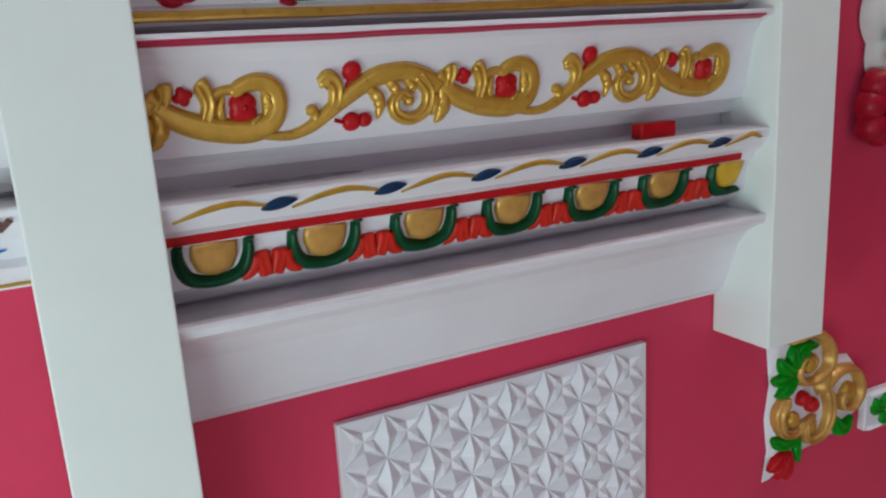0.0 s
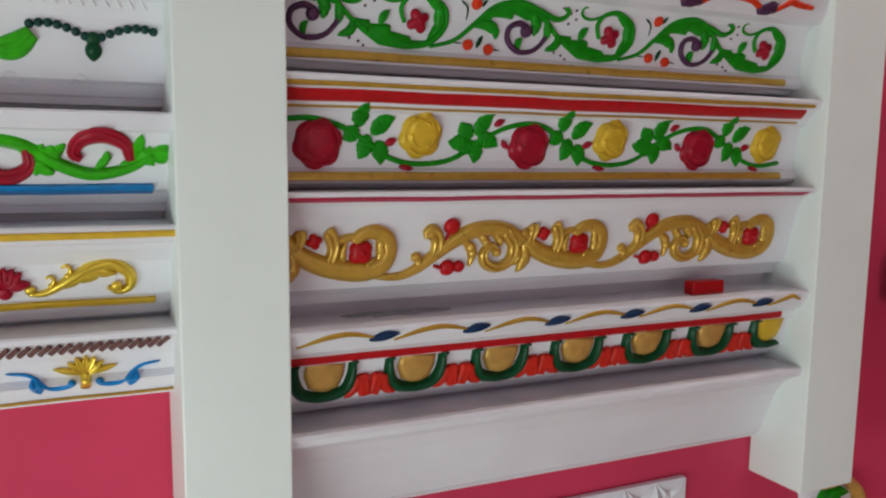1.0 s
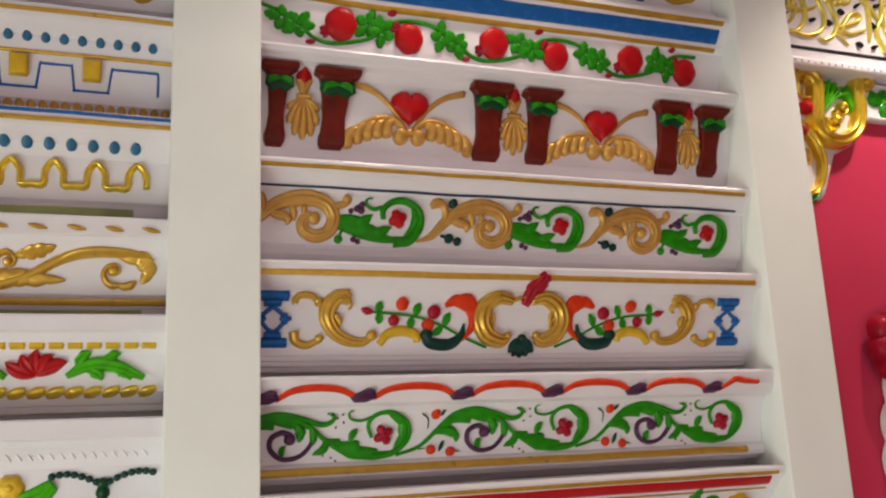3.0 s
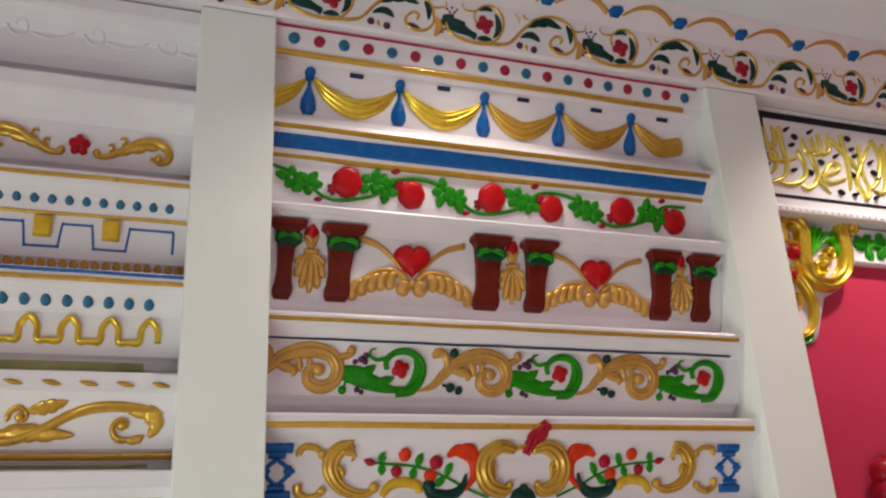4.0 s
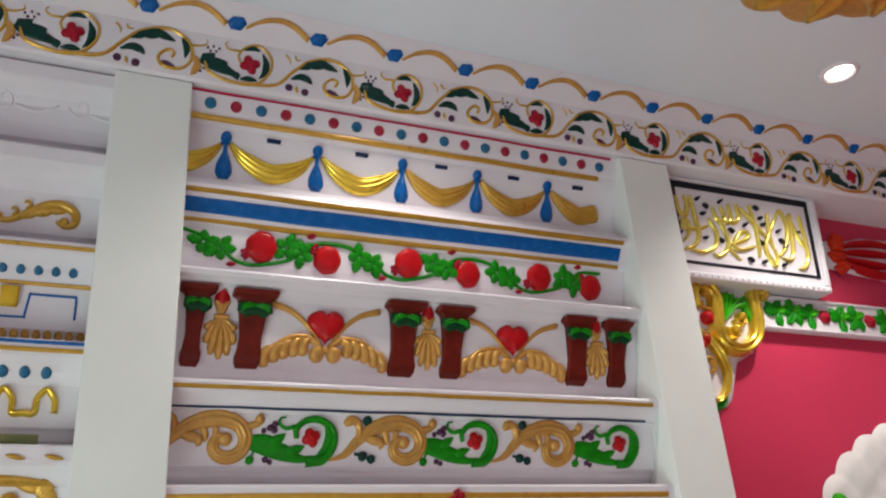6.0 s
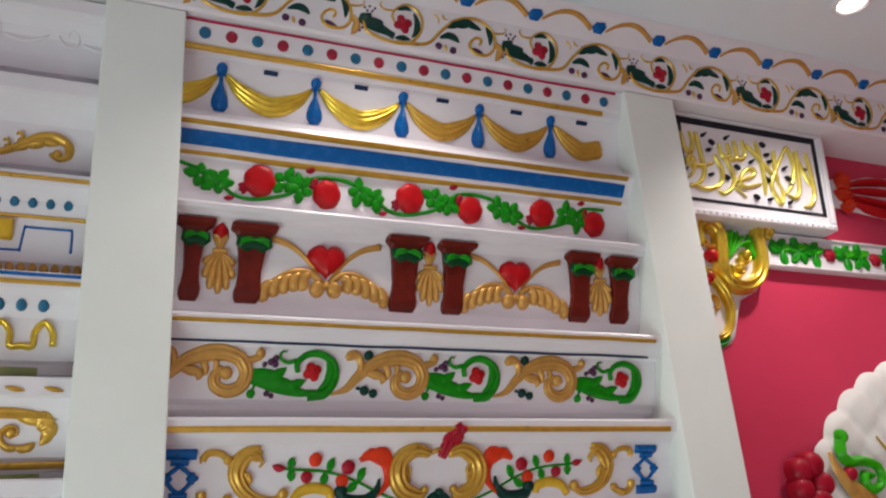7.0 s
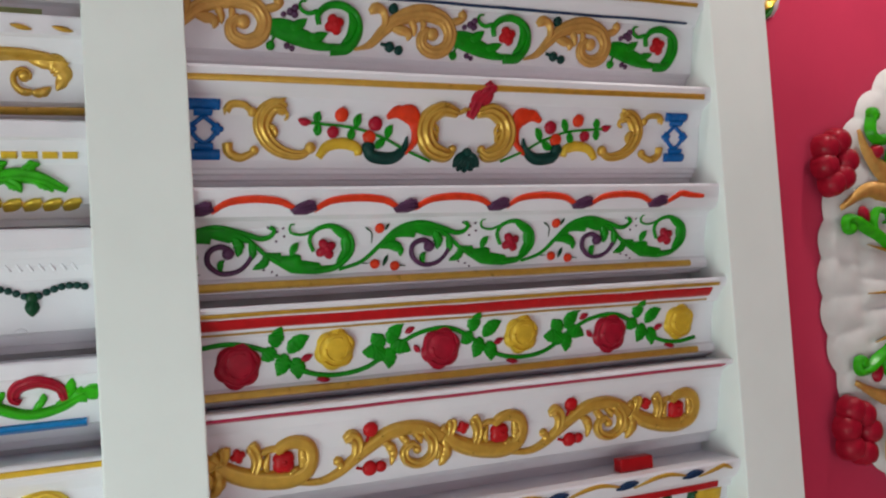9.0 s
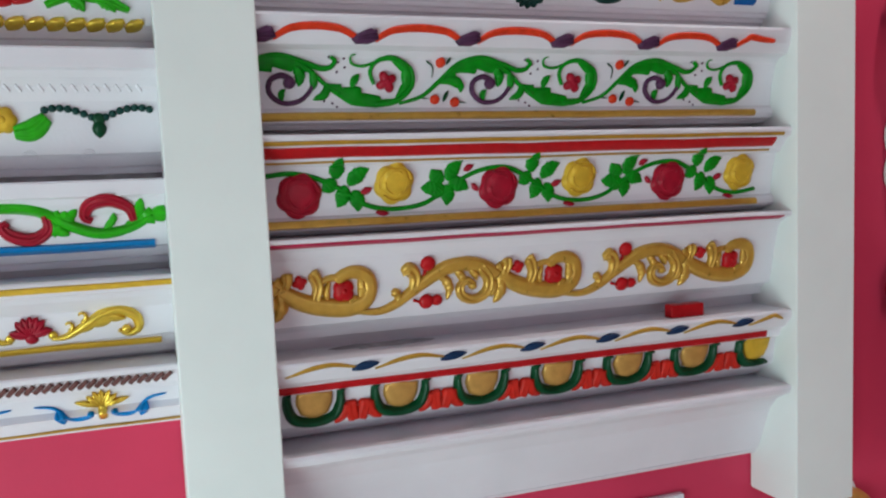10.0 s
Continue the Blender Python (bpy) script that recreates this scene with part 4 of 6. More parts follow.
            lay("twig", [stroke(P((0.150, 1.482), (0.146, 1.468)), 0.0032, 0.006, n=6, width=lambda q: 1.0), stroke(P((0.140, 1.424), (0.128, 1.428)), 0.0032, 0.006, n=6, width=lambda q: 1.0)], f, RED, t)


# -- row 9: rope, red band and arched drops --
def drop_row():
    t, f = moulding("white plaster moulding with gold drops in dark green arches", BAY0, BAY1,
                    [(1.348, 1.052), (1.344, 1.050), (1.330, 1.054), (1.312, 1.068), (1.305, 1.080), (1.300, 1.084), (1.288, 1.087), (1.284, 1.098), (1.25, 1.104), (1.225, 1.110), (1.215, 1.124), (1.207, 1.140), (1.198, 1.150)])
    xs = [1.633, 1.793, 1.948, 2.106, 2.262, 2.419]
    for i, x in enumerate([1.478] + xs):
        b = (xs + [2.535])[i]
        lay("arc", stroke([(x + 0.018, 1.324), (x + 0.06, 1.336), ((x + b) / 2 + 0.02, 1.340), (b - 0.018, 1.332)], 0.0052, 0.005, n=18, width=lambda q: 0.5 + 0.6 * math.sin(math.pi * q)), f, DULLGOLD, t)
        if i:
            lay("knot", [stroke([(x - 0.024, 1.327), (x, 1.332), (x + 0.024, 1.336)], 0.0095, 0.008, n=10, width=leafy, flutes=2)], f, NAVY, t)
    band("fillet", f, 1.286, 1.3045, 0.005, RED, t, x1=BAY1 - 0.022, label="red fillet")
    us = [1.550, 1.706, 1.863, 2.020, 2.176, 2.332, 2.486]
    for i, x in enumerate(us):
        lay("arch", stroke([(x - 0.047, 1.288), (x - 0.046, 1.262), (x - 0.034, 1.238), (x, 1.228), (x + 0.034, 1.238), (x + 0.046, 1.262), (x + 0.047, 1.288)] if i < 6 else [(x - 0.042, 1.288), (x - 0.039, 1.252), (x - 0.012, 1.232), (x + 0.03, 1.232)],
                           0.0105, 0.013, n=30, flutes=1, width=lambda q: 0.75 + 0.4 * math.sin(math.pi * q)), f, DARKGREEN, t, "dark green arch")
        lay("drop", [blob([(x - 0.031, 1.288), (x, 1.289), (x + 0.031, 1.288), (x + 0.033, 1.266), (x + 0.025, 1.246), (x + 0.012, 1.240), (x, 1.238), (x - 0.012, 1.240), (x - 0.025, 1.246), (x - 0.033, 1.266)], 0.013)], f, OCHRE if i < 6 else YELLOW, t, "ochre-gold drop")
        if i < 6:
            m = (x + us[i + 1]) / 2
            lay("palmette", [stroke([(m + k * 0.013, 1.263), (m + k * 0.012, 1.248), (m + k * 0.006, 1.226)], 0.0140, 0.011, n=14, flutes=2, amp=0.14, width=lambda q: 1.0 - 0.15 * q if q > 0.12 else 0.6 + 3.2 * q) for k in (-1, 1)] +
                [stroke([(m + k * 0.020, 1.258), (m + k * 0.024, 1.242), (m + k * 0.034, 1.230), (m + k * 0.042, 1.226)], 0.0135, 0.010, n=14, flutes=1, amp=0.14, width=lambda q: 1.05 - 0.5 * q) for k in (-1, 1)], f, VERMILION, t)
    n, vs = 22, []
    for i in range(n):
        a = 6.2832 * i / n
        k = 1 + 0.35 * noise.noise((i * 0.9, 2.0, 1.0))
        vs.append((1.69 + 0.10 * k * math.cos(a), 1.138 + 0.022 * k * math.sin(a), 1.3488))
    mesh_object("dust_smear", vs + [(1.69, 1.138, 1.3496)], [(i, (i + 1) % n, n) for i in range(n)], DUST, t, "smear of grey dust on the ledge")


def plain_cove():
    t, f = moulding("plain white plaster cove moulding at the foot of the display", BAY0, BAY1,
                    [(1.189, 1.056), (1.185, 1.053), (1.172, 1.057), (1.167, 1.068), (1.150, 1.096), (1.12, 1.118), (1.08, 1.134), (1.050, 1.144), (1.025, 1.154), (1.010, 1.166)])
    band("lip_bead", f, 1.1735, 1.1855, 0.0025, WHITE, t)
    band("foot_bead", f, 1.0130, 1.0230, 0.0025, WHITE, t)


swag_row()
pomegranate_row()
corbel_row()
scroll_row_gold_green()
cartouche_row()
scroll_row_green()
rose_row()
acanthus_row()
drop_row()
plain_cove()


# ---- the ceiling cornice ----
def ceiling_cornice():
    t = thing("ceiling_cornice", "white cornice with gold vines, dark leaves, red flowers, blue diamonds", "cornice")
    f = Face(-0.30, 5.6, [(2.955, 1.036), (2.960, 1.030), (2.972, 1.028), (3.070, 1.016), (3.085, 1.006), (3.108, 0.990), (3.122, 0.976), (3.134, 0.968)])
    body("body", f, WALL - 0.001, WHITE, t)
    for k in range(-6, 11):
        F = 1.942 + 0.3555 * k

        def P(*pts):
            return [(F + x, z) for x, z in pts]
        lay("vine", stroke(P((-0.096, 3.002), (-0.084, 2.979), (-0.040, 2.966), (0.012, 2.969), (0.042, 3.003), (0.045, 3.040), (0.018, 3.064), (-0.012, 3.055), (-0.026, 3.034), (-0.022, 3.016)), 0.0046, 0.0045, n=46, width=lambda q: 1.0 - 0.35 * q), f, GOLD, t)
        lay("vine", stroke(P((-0.024, 3.044), (-0.046, 3.043), (-0.056, 3.054), (-0.050, 3.062)), 0.0038, 0.0045, n=16), f, GOLD, t)
        lay("vine", stroke(P((-0.017, 2.966), (0.055, 2.976), (0.095, 3.018), (0.134, 3.052), (0.184, 3.064), (0.224, 3.042), (0.232, 3.003), (0.211, 2.976), (0.177, 2.975), (0.165, 2.995), (0.181, 3.015), (0.196, 3.011), (0.191, 2.998)), 0.0048, 0.0045, n=62, width=lambda q: 1.0 - 0.2 * q), f, GOLD, t)
        lay("vine", stroke(P((0.226, 3.036), (0.246, 3.038), (0.262, 3.046), (0.260, 3.056)), 0.0040, 0.0045, n=16), f, GOLD, t)
        lay("vine", frond(P((0.230, 3.016), (0.245, 2.996), (0.241, 2.978), (0.232, 2.965)), 0.0100, 0.006, 3, "l", 0.3, n=18), f, OCHRE, t)
        lay("leaf", frond(P((-0.104, 3.014), (-0.080, 3.006), (-0.052, 2.994), (-0.022, 2.979)), 0.0235, 0.005, 3, "l", 0.48, jag=True, right=0.85, width=lambda q: 0.45 + 0.62 * math.sin(math.pi * min(1.0, q + 0.15)), n=26), f, TEAL, t)
        lay("leaf", stroke(P((0.026, 3.046), (0.034, 3.026), (0.032, 3.002), (0.020, 2.984)), 0.0092, 0.005, n=16, width=leafy), f, TEAL, t)
        lay("leaf", stroke(P((-0.020, 2.976), (-0.002, 2.980), (0.016, 2.978)), 0.0080, 0.005, n=10, width=leafy), f, TEAL, t)
        lay("leaf", stroke(P((-0.014, 3.048), (0.004, 3.056), (0.020, 3.052)), 0.0068, 0.005, n=10, width=leafy), f, TEAL, t)
        lay("leaf", frond(P((0.108, 3.028), (0.132, 3.042), (0.164, 3.048), (0.196, 3.038)), 0.0145, 0.005, 3, "r", 0.3, n=20), f, TEAL, t)
        lay("leaf", stroke(P((0.090, 2.998), (0.112, 3.008), (0.128, 3.004), (0.138, 2.994)), 0.0112, 0.005, n=14, width=leafy), f, TEAL, t)
        lay("leaf", stroke(P((0.210, 3.048), (0.220, 3.028), (0.219, 3.002)), 0.0085, 0.005, n=12, width=leafy), f, TEAL, t)
        lay("leaf", stroke(P((0.172, 2.986), (0.184, 2.982), (0.200, 2.976)), 0.0060, 0.005, n=10, width=leafy), f, PURPLE, t)
        lay("flower", [lobed(F - 0.001, 3.014, 0.0235, 0.008, 4, 0.42, 0.35), disc(F - 0.001, 3.014, 0.006, 0.011)], f, ROSE, t)
        for dx, z in ((0.086, 2.976), (0.122, 2.971)):
            lay("berry", disc(F + dx, z, 0.0085, 0.006, 10), f, PURPLE, t)
        lay("twig", stroke(P((0.102, 2.982), (0.106, 2.966)), 0.0048, 0.004, n=8, width=leafy), f, GOLD, t)
        lay("twig", stroke(P((0.076, 3.056), (0.086, 3.046), (0.088, 3.034)), 0.0040, 0.004, n=8), f, GOLD, t)
        lay("twig", stroke(P((0.098, 3.058), (0.102, 3.048), (0.112, 3.050)), 0.0042, 0.004, n=8), f, GOLD, t)
        for dx, z in ((-0.092, 3.038), (-0.080, 3.043), (-0.068, 3.040), (-0.086, 3.031), (-0.074, 3.032), (-0.098, 2.986), (-0.104, 2.978)):
            lay("dot", disc(F + dx, z, 0.0030, 0.003, 8), f, PURPLE, t)
    for k in range(-13, 20):
        x = 2.098 + 0.1826 * k
        lay("diamond", blob([(x - 0.021, 3.098), (x - 0.012, 3.108), (x + 0.013, 3.110), (x + 0.021, 3.101), (x + 0.010, 3.087), (x - 0.013, 3.087)], 0.009), f, BLUE, t, "blue diamond knot")
        lay("arc", stroke([(x + 0.020, 3.094), (x + 0.052, 3.110), (x + 0.092, 3.117), (x + 0.128, 3.111), (x + 0.160, 3.094)], 0.0062, 0.006, n=22, width=lambda q: 0.55 + 0.5 * q), f, OCHRE, t)


# ---- samples of the neighbouring bay ----
def sample(label, zt, zb, lip=0.022, **kw):
    return moulding(label, LB0, LB1 + 0.0008, profile(zt, zb, lip, **kw))


def gold_spray(f, t, x, z, s, k, mat):
    """A leaf spray that runs from a flower, curling up at its end."""
    def P(*pts):
        return [(x + k * s * a, z + s * c) for a, c in pts]
    side = "l" if k > 0 else "r"
    lay("spray", [stroke(P((0.028, -0.016), (0.050, -0.014), (0.078, 0.002), (0.104, 0.018), (0.132, 0.022), (0.154, 0.010), (0.156, -0.010), (0.140, -0.018), (0.126, -0.010)), 0.0085 * s, 0.009, n=44, flutes=1, amp=0.14, width=lambda q: 0.45 + 0.75 * math.sin(math.pi * min(1, q * 1.05))),
                  frond(P((0.062, -0.010), (0.088, 0.004), (0.116, 0.012), (0.138, 0.008)), 0.0125 * s, 0.009, 3, "r" if k > 0 else "l", 0.35, n=26),
                  disc(*P((0.030, -0.010))[0], 0.0075 * s, 0.009, 10), curl(*P((0.052, 0.004))[0], 0.010 * s, 270, k * 0.7, 0.0055 * s, 0.009), curl(*P((0.072, 0.018))[0], 0.011 * s, 270, k * 0.7, 0.0060 * s, 0.009),
                  disc(*P((0.138, -0.010))[0], 0.0085 * s, 0.010, 10)], f, mat, t)


def left_bay():
    t, f = sample("unpainted white plaster cornice sample with faint relief", 2.948, 2.775, lip=0.03, foot=1.135)
    for i in range(8):
        x = LB0 + 0.08 + 0.14 * i
        lay("relief_scroll", [curl(x, 2.885, 0.022, 180, 1.1, 0.006, 0.005), stroke([(x + 0.02, 2.875), (x + 0.06, 2.868), (x + 0.10, 2.885)], 0.007, 0.005, n=12)], f, WHITE, t)
    t, f = sample("white plaster sample with gold sprays and red roses", 2.760, 2.572, lip=0.03)
    for x in (1.113, 0.735, 0.36):
        lay("rose", [lobed(x, 2.642, 0.021, 0.012, 5, 0.3, 0.3), lobed(x, 2.642, 0.012, 0.006, 5, 0.3, 0.9, base=0.010)], f, RED, t)
        gold_spray(f, t, x, 2.640, 1.05, 1, GOLD)
        gold_spray(f, t, x, 2.640, 1.05, -1, GOLD)
    t, f = sample("white sample with blue beads, blue key line and yellow blocks", 2.562, 2.380, lip=0.018)
    band("fillet", f, 2.545, 2.555, 0.003, GOLD, t)
    band("fillet", f, 2.489, 2.497, 0.004, GOLD, t)
    dots_row(f, t, arange(LB0 + 0.025, 0.0295, 37), 2.516, 0.0082, 0.005, [BEADBLUE])
    for i in range(10):
        x = 1.186 - 0.117 * i
        lay("block", blob([(x - 0.016, 2.485), (x + 0.016, 2.485), (x + 0.015, 2.448), (x - 0.015, 2.448)], 0.014, flat=0.6), f, YELLOW, t)
        lay("key_line", stroke([(x - 0.064, 2.474), (x - 0.036, 2.474), (x - 0.033, 2.473), (x - 0.028, 2.434), (x - 0.025, 2.432), (x + 0.025, 2.432), (x + 0.028, 2.434), (x + 0.033, 2.473), (x + 0.036, 2.474), (x + 0.056, 2.474)], 0.0028, 0.003, n=50, width=lambda q: 1.0), f, BLUE, t)
    for x in (1.245,):
        lay("key_line", stroke([(x - 0.01, 2.474), (x + 0.045, 2.474), (x + 0.052, 2.473), (x + 0.053, 2.45), (x + 0.053, 2.432)], 0.0028, 0.003, n=24, width=lambda q: 1.0), f, BLUE, t)
    dots_row(f, t, arange(LB0 + 0.02, 0.0185, 60), 2.404, 0.0075, 0.006, [OCHRE], "bead", 1.1)
    t, f = sample("white sample with blue beads and gold arched ribbon", 2.372, 2.200, lip=0.024)
    band("fillet", f, 2.362, 2.370, 0.003, BLUE, t)
    band("fillet", f, 2.347, 2.358, 0.003, GOLD, t)
    dots_row(f, t, arange(LB0 + 0.03, 0.0345, 31), 2.322, 0.0092, 0.006, [BEADBLUE])
    pts = []
    for i in range(16):
        x = 1.302 - 0.067 * (16 - i)
        pts += [(x, 2.256), (x + 0.018, 2.256), (x + 0.020, 2.280), (x + 0.034, 2.296), (x + 0.048, 2.280), (x + 0.050, 2.256)]
    band("foot_tint", f, 2.202, 2.226, 0.0015, OLIVE, t, x1=LB1 - 0.07, label="pale olive band along the foot")
    lay("ribbon", stroke(pts, 0.0066, 0.009, n=420, flutes=1, width=lambda q: 1.0), f, BRIGHT, t, "gold arched ribbon")
    t, f = sample("white sample with gold leaf scrolls and gold dashes", 2.190, 2.036, lip=0.03, front=1.060)
    for i in range(19):
        x = 1.298 - 0.058 * i
        lay("dash", stroke([(x - 0.016, 2.172), (x + 0.014, 2.166)], 0.0052, 0.004, n=8, width=leafy), f, DULLGOLD, t)
    band("fillet", f, 2.050, 2.064, 0.006, GOLD, t)
    band("foot_tint", f, 2.037, 2.046, 0.0012, OLIVE, t, x1=LB1 - 0.05, label="pale olive band along the foot")
    for k in range(4):
        x = 1.235 - 0.30 * k
        def P(*pts):
            return [(x + dx, z) for dx, z in pts]
        lay("leaf_scroll", [stroke(P((-0.262, 2.118), (-0.228, 2.092), (-0.180, 2.080), (-0.130, 2.096), (-0.080, 2.124), (-0.030, 2.136), (0.030, 2.134), (0.066, 2.124)), 0.0088, 0.010, n=50, flutes=1, amp=0.14, width=lambda q: 0.7 + 0.4 * math.sin(math.pi * q)),
                            curl(x + 0.004, 2.104, 0.024, 300, -0.95, 0.0095, 0.010), disc(x + 0.002, 2.106, 0.0090, 0.012),
                            frond(P((0.010, 2.130), (0.046, 2.126), (0.058, 2.108), (0.048, 2.086)), 0.0170, 0.010, 4, "lr", 0.30, n=30), frond(P((0.040, 2.090), (0.026, 2.082), (0.008, 2.082)), 0.0085, 0.010, 2, "lr", 0.25, n=14),
                            frond(P((-0.205, 2.086), (-0.165, 2.094), (-0.120, 2.092), (-0.072, 2.090)), 0.0170, 0.010, 5, "lr", 0.35, n=36), curl(x - 0.160, 2.118, 0.020, 200, -0.95, 0.0085, 0.010), disc(x - 0.160, 2.118, 0.0080, 0.011),
                            frond(P((-0.150, 2.128), (-0.118, 2.134), (-0.086, 2.142)), 0.0120, 0.010, 4, "lr", 0.32, n=24)], f, GOLD, t)
    t, f = sample("white sample with red lotus, bright green leaves and gold rope", 2.026, 1.872, lip=0.026, front=1.060)
    for i in range(38):
        x = 1.300 - 0.0285 * i
        lay("dash", stroke([(x - 0.0115, 1.978), (x + 0.0105, 1.978)], 0.0058, 0.004, n=6, width=lambda q: 1.0), f, YELLOW, t)
        lay("rope_twist", stroke([(x - 0.015, 1.899), (x + 0.013, 1.910)], 0.0088, 0.006, n=8, width=lambda q: 0.6 + 0.5 * math.sin(math.pi * q)), f, BRIGHT, t)
    for k in range(3):
        x = 1.128 - 0.36 * k
        for a in (90, 55, 125, 25, 155):
            lay("lotus_petal", leaf(x, 1.932, a, 0.040 if abs(a - 90) < 50 else 0.050, 0.0125, 0.010, 0.1, 0), f, RED, t)
        for s in (1, -1):
            lay("leaf", [stroke([(x + s * 0.045, 1.930), (x + s * 0.08, 1.948), (x + s * 0.12, 1.946), (x + s * 0.165, 1.926)], 0.0105, 0.010, n=30, flutes=2, width=lambda q: 0.5 + 0.7 * math.sin(math.pi * q)), leaf(x + s * 0.075, 1.940, 90 - s * 125, 0.030, 0.010, 0.009, 0.2, 3), leaf(x + s * 0.115, 1.940, 90 - s * 120, 0.034, 0.010, 0.009, 0.2, 3),
                         leaf(x + s * 0.06, 1.942, 90 - s * 40, 0.034, 0.010, 0.010, 0.2, 3), leaf(x + s * 0.10, 1.946, 90 - s * 55, 0.034, 0.009, 0.010, 0.2, 3)], f, BRIGHTGREEN, t)
    t, f = sample("white sample with dark green bead garland and yellow flowers", 1.860, 1.672, lip=0.03)
    for i in range(70):
        x = 1.300 - 0.0155 * i
        lay("tick", stroke([(x - 0.004, 1.808), (x + 0.003, 1.798)], 0.003, 0.003, n=4, width=lambda q: 1.0), f, WHITE, t)
    for k in range(4):
        x = 1.237 - 0.27 * k
        for s in (1, -1):
            for j in range(7):
                q = j / 6
                lay("bead", disc(x + s * (0.010 + 0.066 * q), 1.760 + 0.014 * math.sin(q * 2.2), 0.0062, 0.007, 10), f, TEAL, t)
        lay("acorn", [stroke([(x, 1.757), (x, 1.742), (x, 1.728)], 0.012, 0.012, n=10, width=leafy), disc(x, 1.757, 0.010, 0.010)], f, DARKGREEN, t)
        y = x - 0.135
        lay("flower", [lobed(y, 1.757, 0.022, 0.012, 6, 0.15), disc(y, 1.757, 0.008, 0.015)], f, YELLOW, t)
        for s in (1, -1):
            lay("leaf", stroke([(y + s * 0.015, 1.738), (y + s * 0.04, 1.742), (y + s * 0.062, 1.760)], 0.016, 0.010, n=14, flutes=3, width=lambda q: 0.7 + 0.4 * math.sin(math.pi * q)), f, BRIGHTGREEN, t)
        lay("relief_band", [curl(x - 0.02, 1.700, 0.012, 0, 1.0, 0.004, 0.003), curl(x - 0.10, 1.700, 0.012, 180, -1.0, 0.004, 0.003), stroke([(x - 0.09, 1.700), (x - 0.03, 1.700)], 0.004, 0.003, n=6)], f, WHITE, t)
    t, f = sample("white sample with green acanthus, red curls and blue fillet", 1.662, 1.524, lip=0.024)
    band("fillet", f, 1.548, 1.566, 0.007, CYAN, t, x1=LB1 - 0.026)
    for k in range(4):
        x = 1.245 - 0.31 * k
        def P(*pts):
            return [(x + dx, z) for dx, z in pts]
        lay("acanthus", [stroke(P((-0.25, 1.620), (-0.17, 1.624), (-0.105, 1.618), (-0.058, 1.592), (-0.015, 1.578), (0.030, 1.586), (0.062, 1.604)), 0.0095, 0.009, n=44, flutes=1, amp=0.14, width=lambda q: 0.7 + 0.4 * math.sin(math.pi * q)),
                         frond(P((0.022, 1.588), (0.050, 1.600), (0.076, 1.606), (0.100, 1.604)), 0.0200, 0.009, 4, "lr", 0.40, jag=True, n=36, width=lambda q: 0.45 + 0.8 * q if q < 0.6 else 0.93 - 1.6 * (q - 0.6)), frond(P((0.030, 1.596), (0.042, 1.614), (0.046, 1.632)), 0.0105, 0.009, 3, "lr", 0.3, n=20),
                         frond(P((-0.106, 1.614), (-0.084, 1.606), (-0.062, 1.606), (-0.048, 1.618)), 0.0150, 0.009, 4, "lr", 0.36, jag=True, n=30), frond(P((-0.092, 1.606), (-0.082, 1.590), (-0.062, 1.578)), 0.0150, 0.009, 3, "lr", 0.36, jag=True, n=26),
                         frond(P((-0.012, 1.584), (0.002, 1.598), (0.004, 1.610)), 0.0075, 0.009, 2, "lr", 0.3, n=14)], f, BRIGHTGREEN, t)
        lay("red_curl", stroke(P((0.034, 1.596), (0.026, 1.618), (0.000, 1.630), (-0.028, 1.624), (-0.038, 1.606), (-0.028, 1.598)), 0.0098, 0.011, n=34, flutes=3, amp=0.2, width=lambda q: 0.45 + 0.7 * math.sin(math.pi * min(1.0, q * 0.85 + 0.1))), f, ROSE, t)
        lay("red_curl", stroke(P((-0.094, 1.610), (-0.092, 1.588), (-0.114, 1.574), (-0.142, 1.580), (-0.154, 1.594), (-0.146, 1.602)), 0.0098, 0.011, n=34, flutes=3, amp=0.2, width=lambda q: 0.45 + 0.7 * math.sin(math.pi * min(1.0, q * 0.85 + 0.1))), f, ROSE, t)
    t, f = sample("white sample with gold sprays, red lotus and gold fillets", 1.512, 1.376, lip=0.022)
    band("fillet", f, 1.494, 1.506, 0.004, YELLOW, t)
    band("fillet", f, 1.391, 1.404, 0.006, YELLOW, t, x1=LB1 - 0.026)
    for x in (1.118, 0.76, 0.40):
        for a in (90, 50, 130, 15, 165, 70, 110):
            lay("lotus_petal", leaf(x, 1.424, a, 0.032, 0.0085, 0.010, 0.05, 0), f, ROSE, t)
        lay("lotus_stem", disc(x, 1.420, 0.010, 0.010), f, ROSE, t)
        gold_spray(f, t, x, 1.432, 1.0, 1, BRIGHT)
        gold_spray(f, t, x, 1.432, 1.0, -1, BRIGHT)
    t, f = sample("white sample with brown rope, blue sprigs and gold flowers", 1.368, 1.258, lip=0.010, front=1.066, foot=1.128)
    for i in range(86):
        x = 1.314 - 0.0125 * i
        lay("rope_twist", stroke([(x - 0.008, 1.338), (x + 0.006, 1.352)], 0.0052, 0.006, n=5, width=lambda q: 0.9), f, TAUPE, t)
    band("fillet", f, 1.2605, 1.2665, 0.003, DULLGOLD, t)
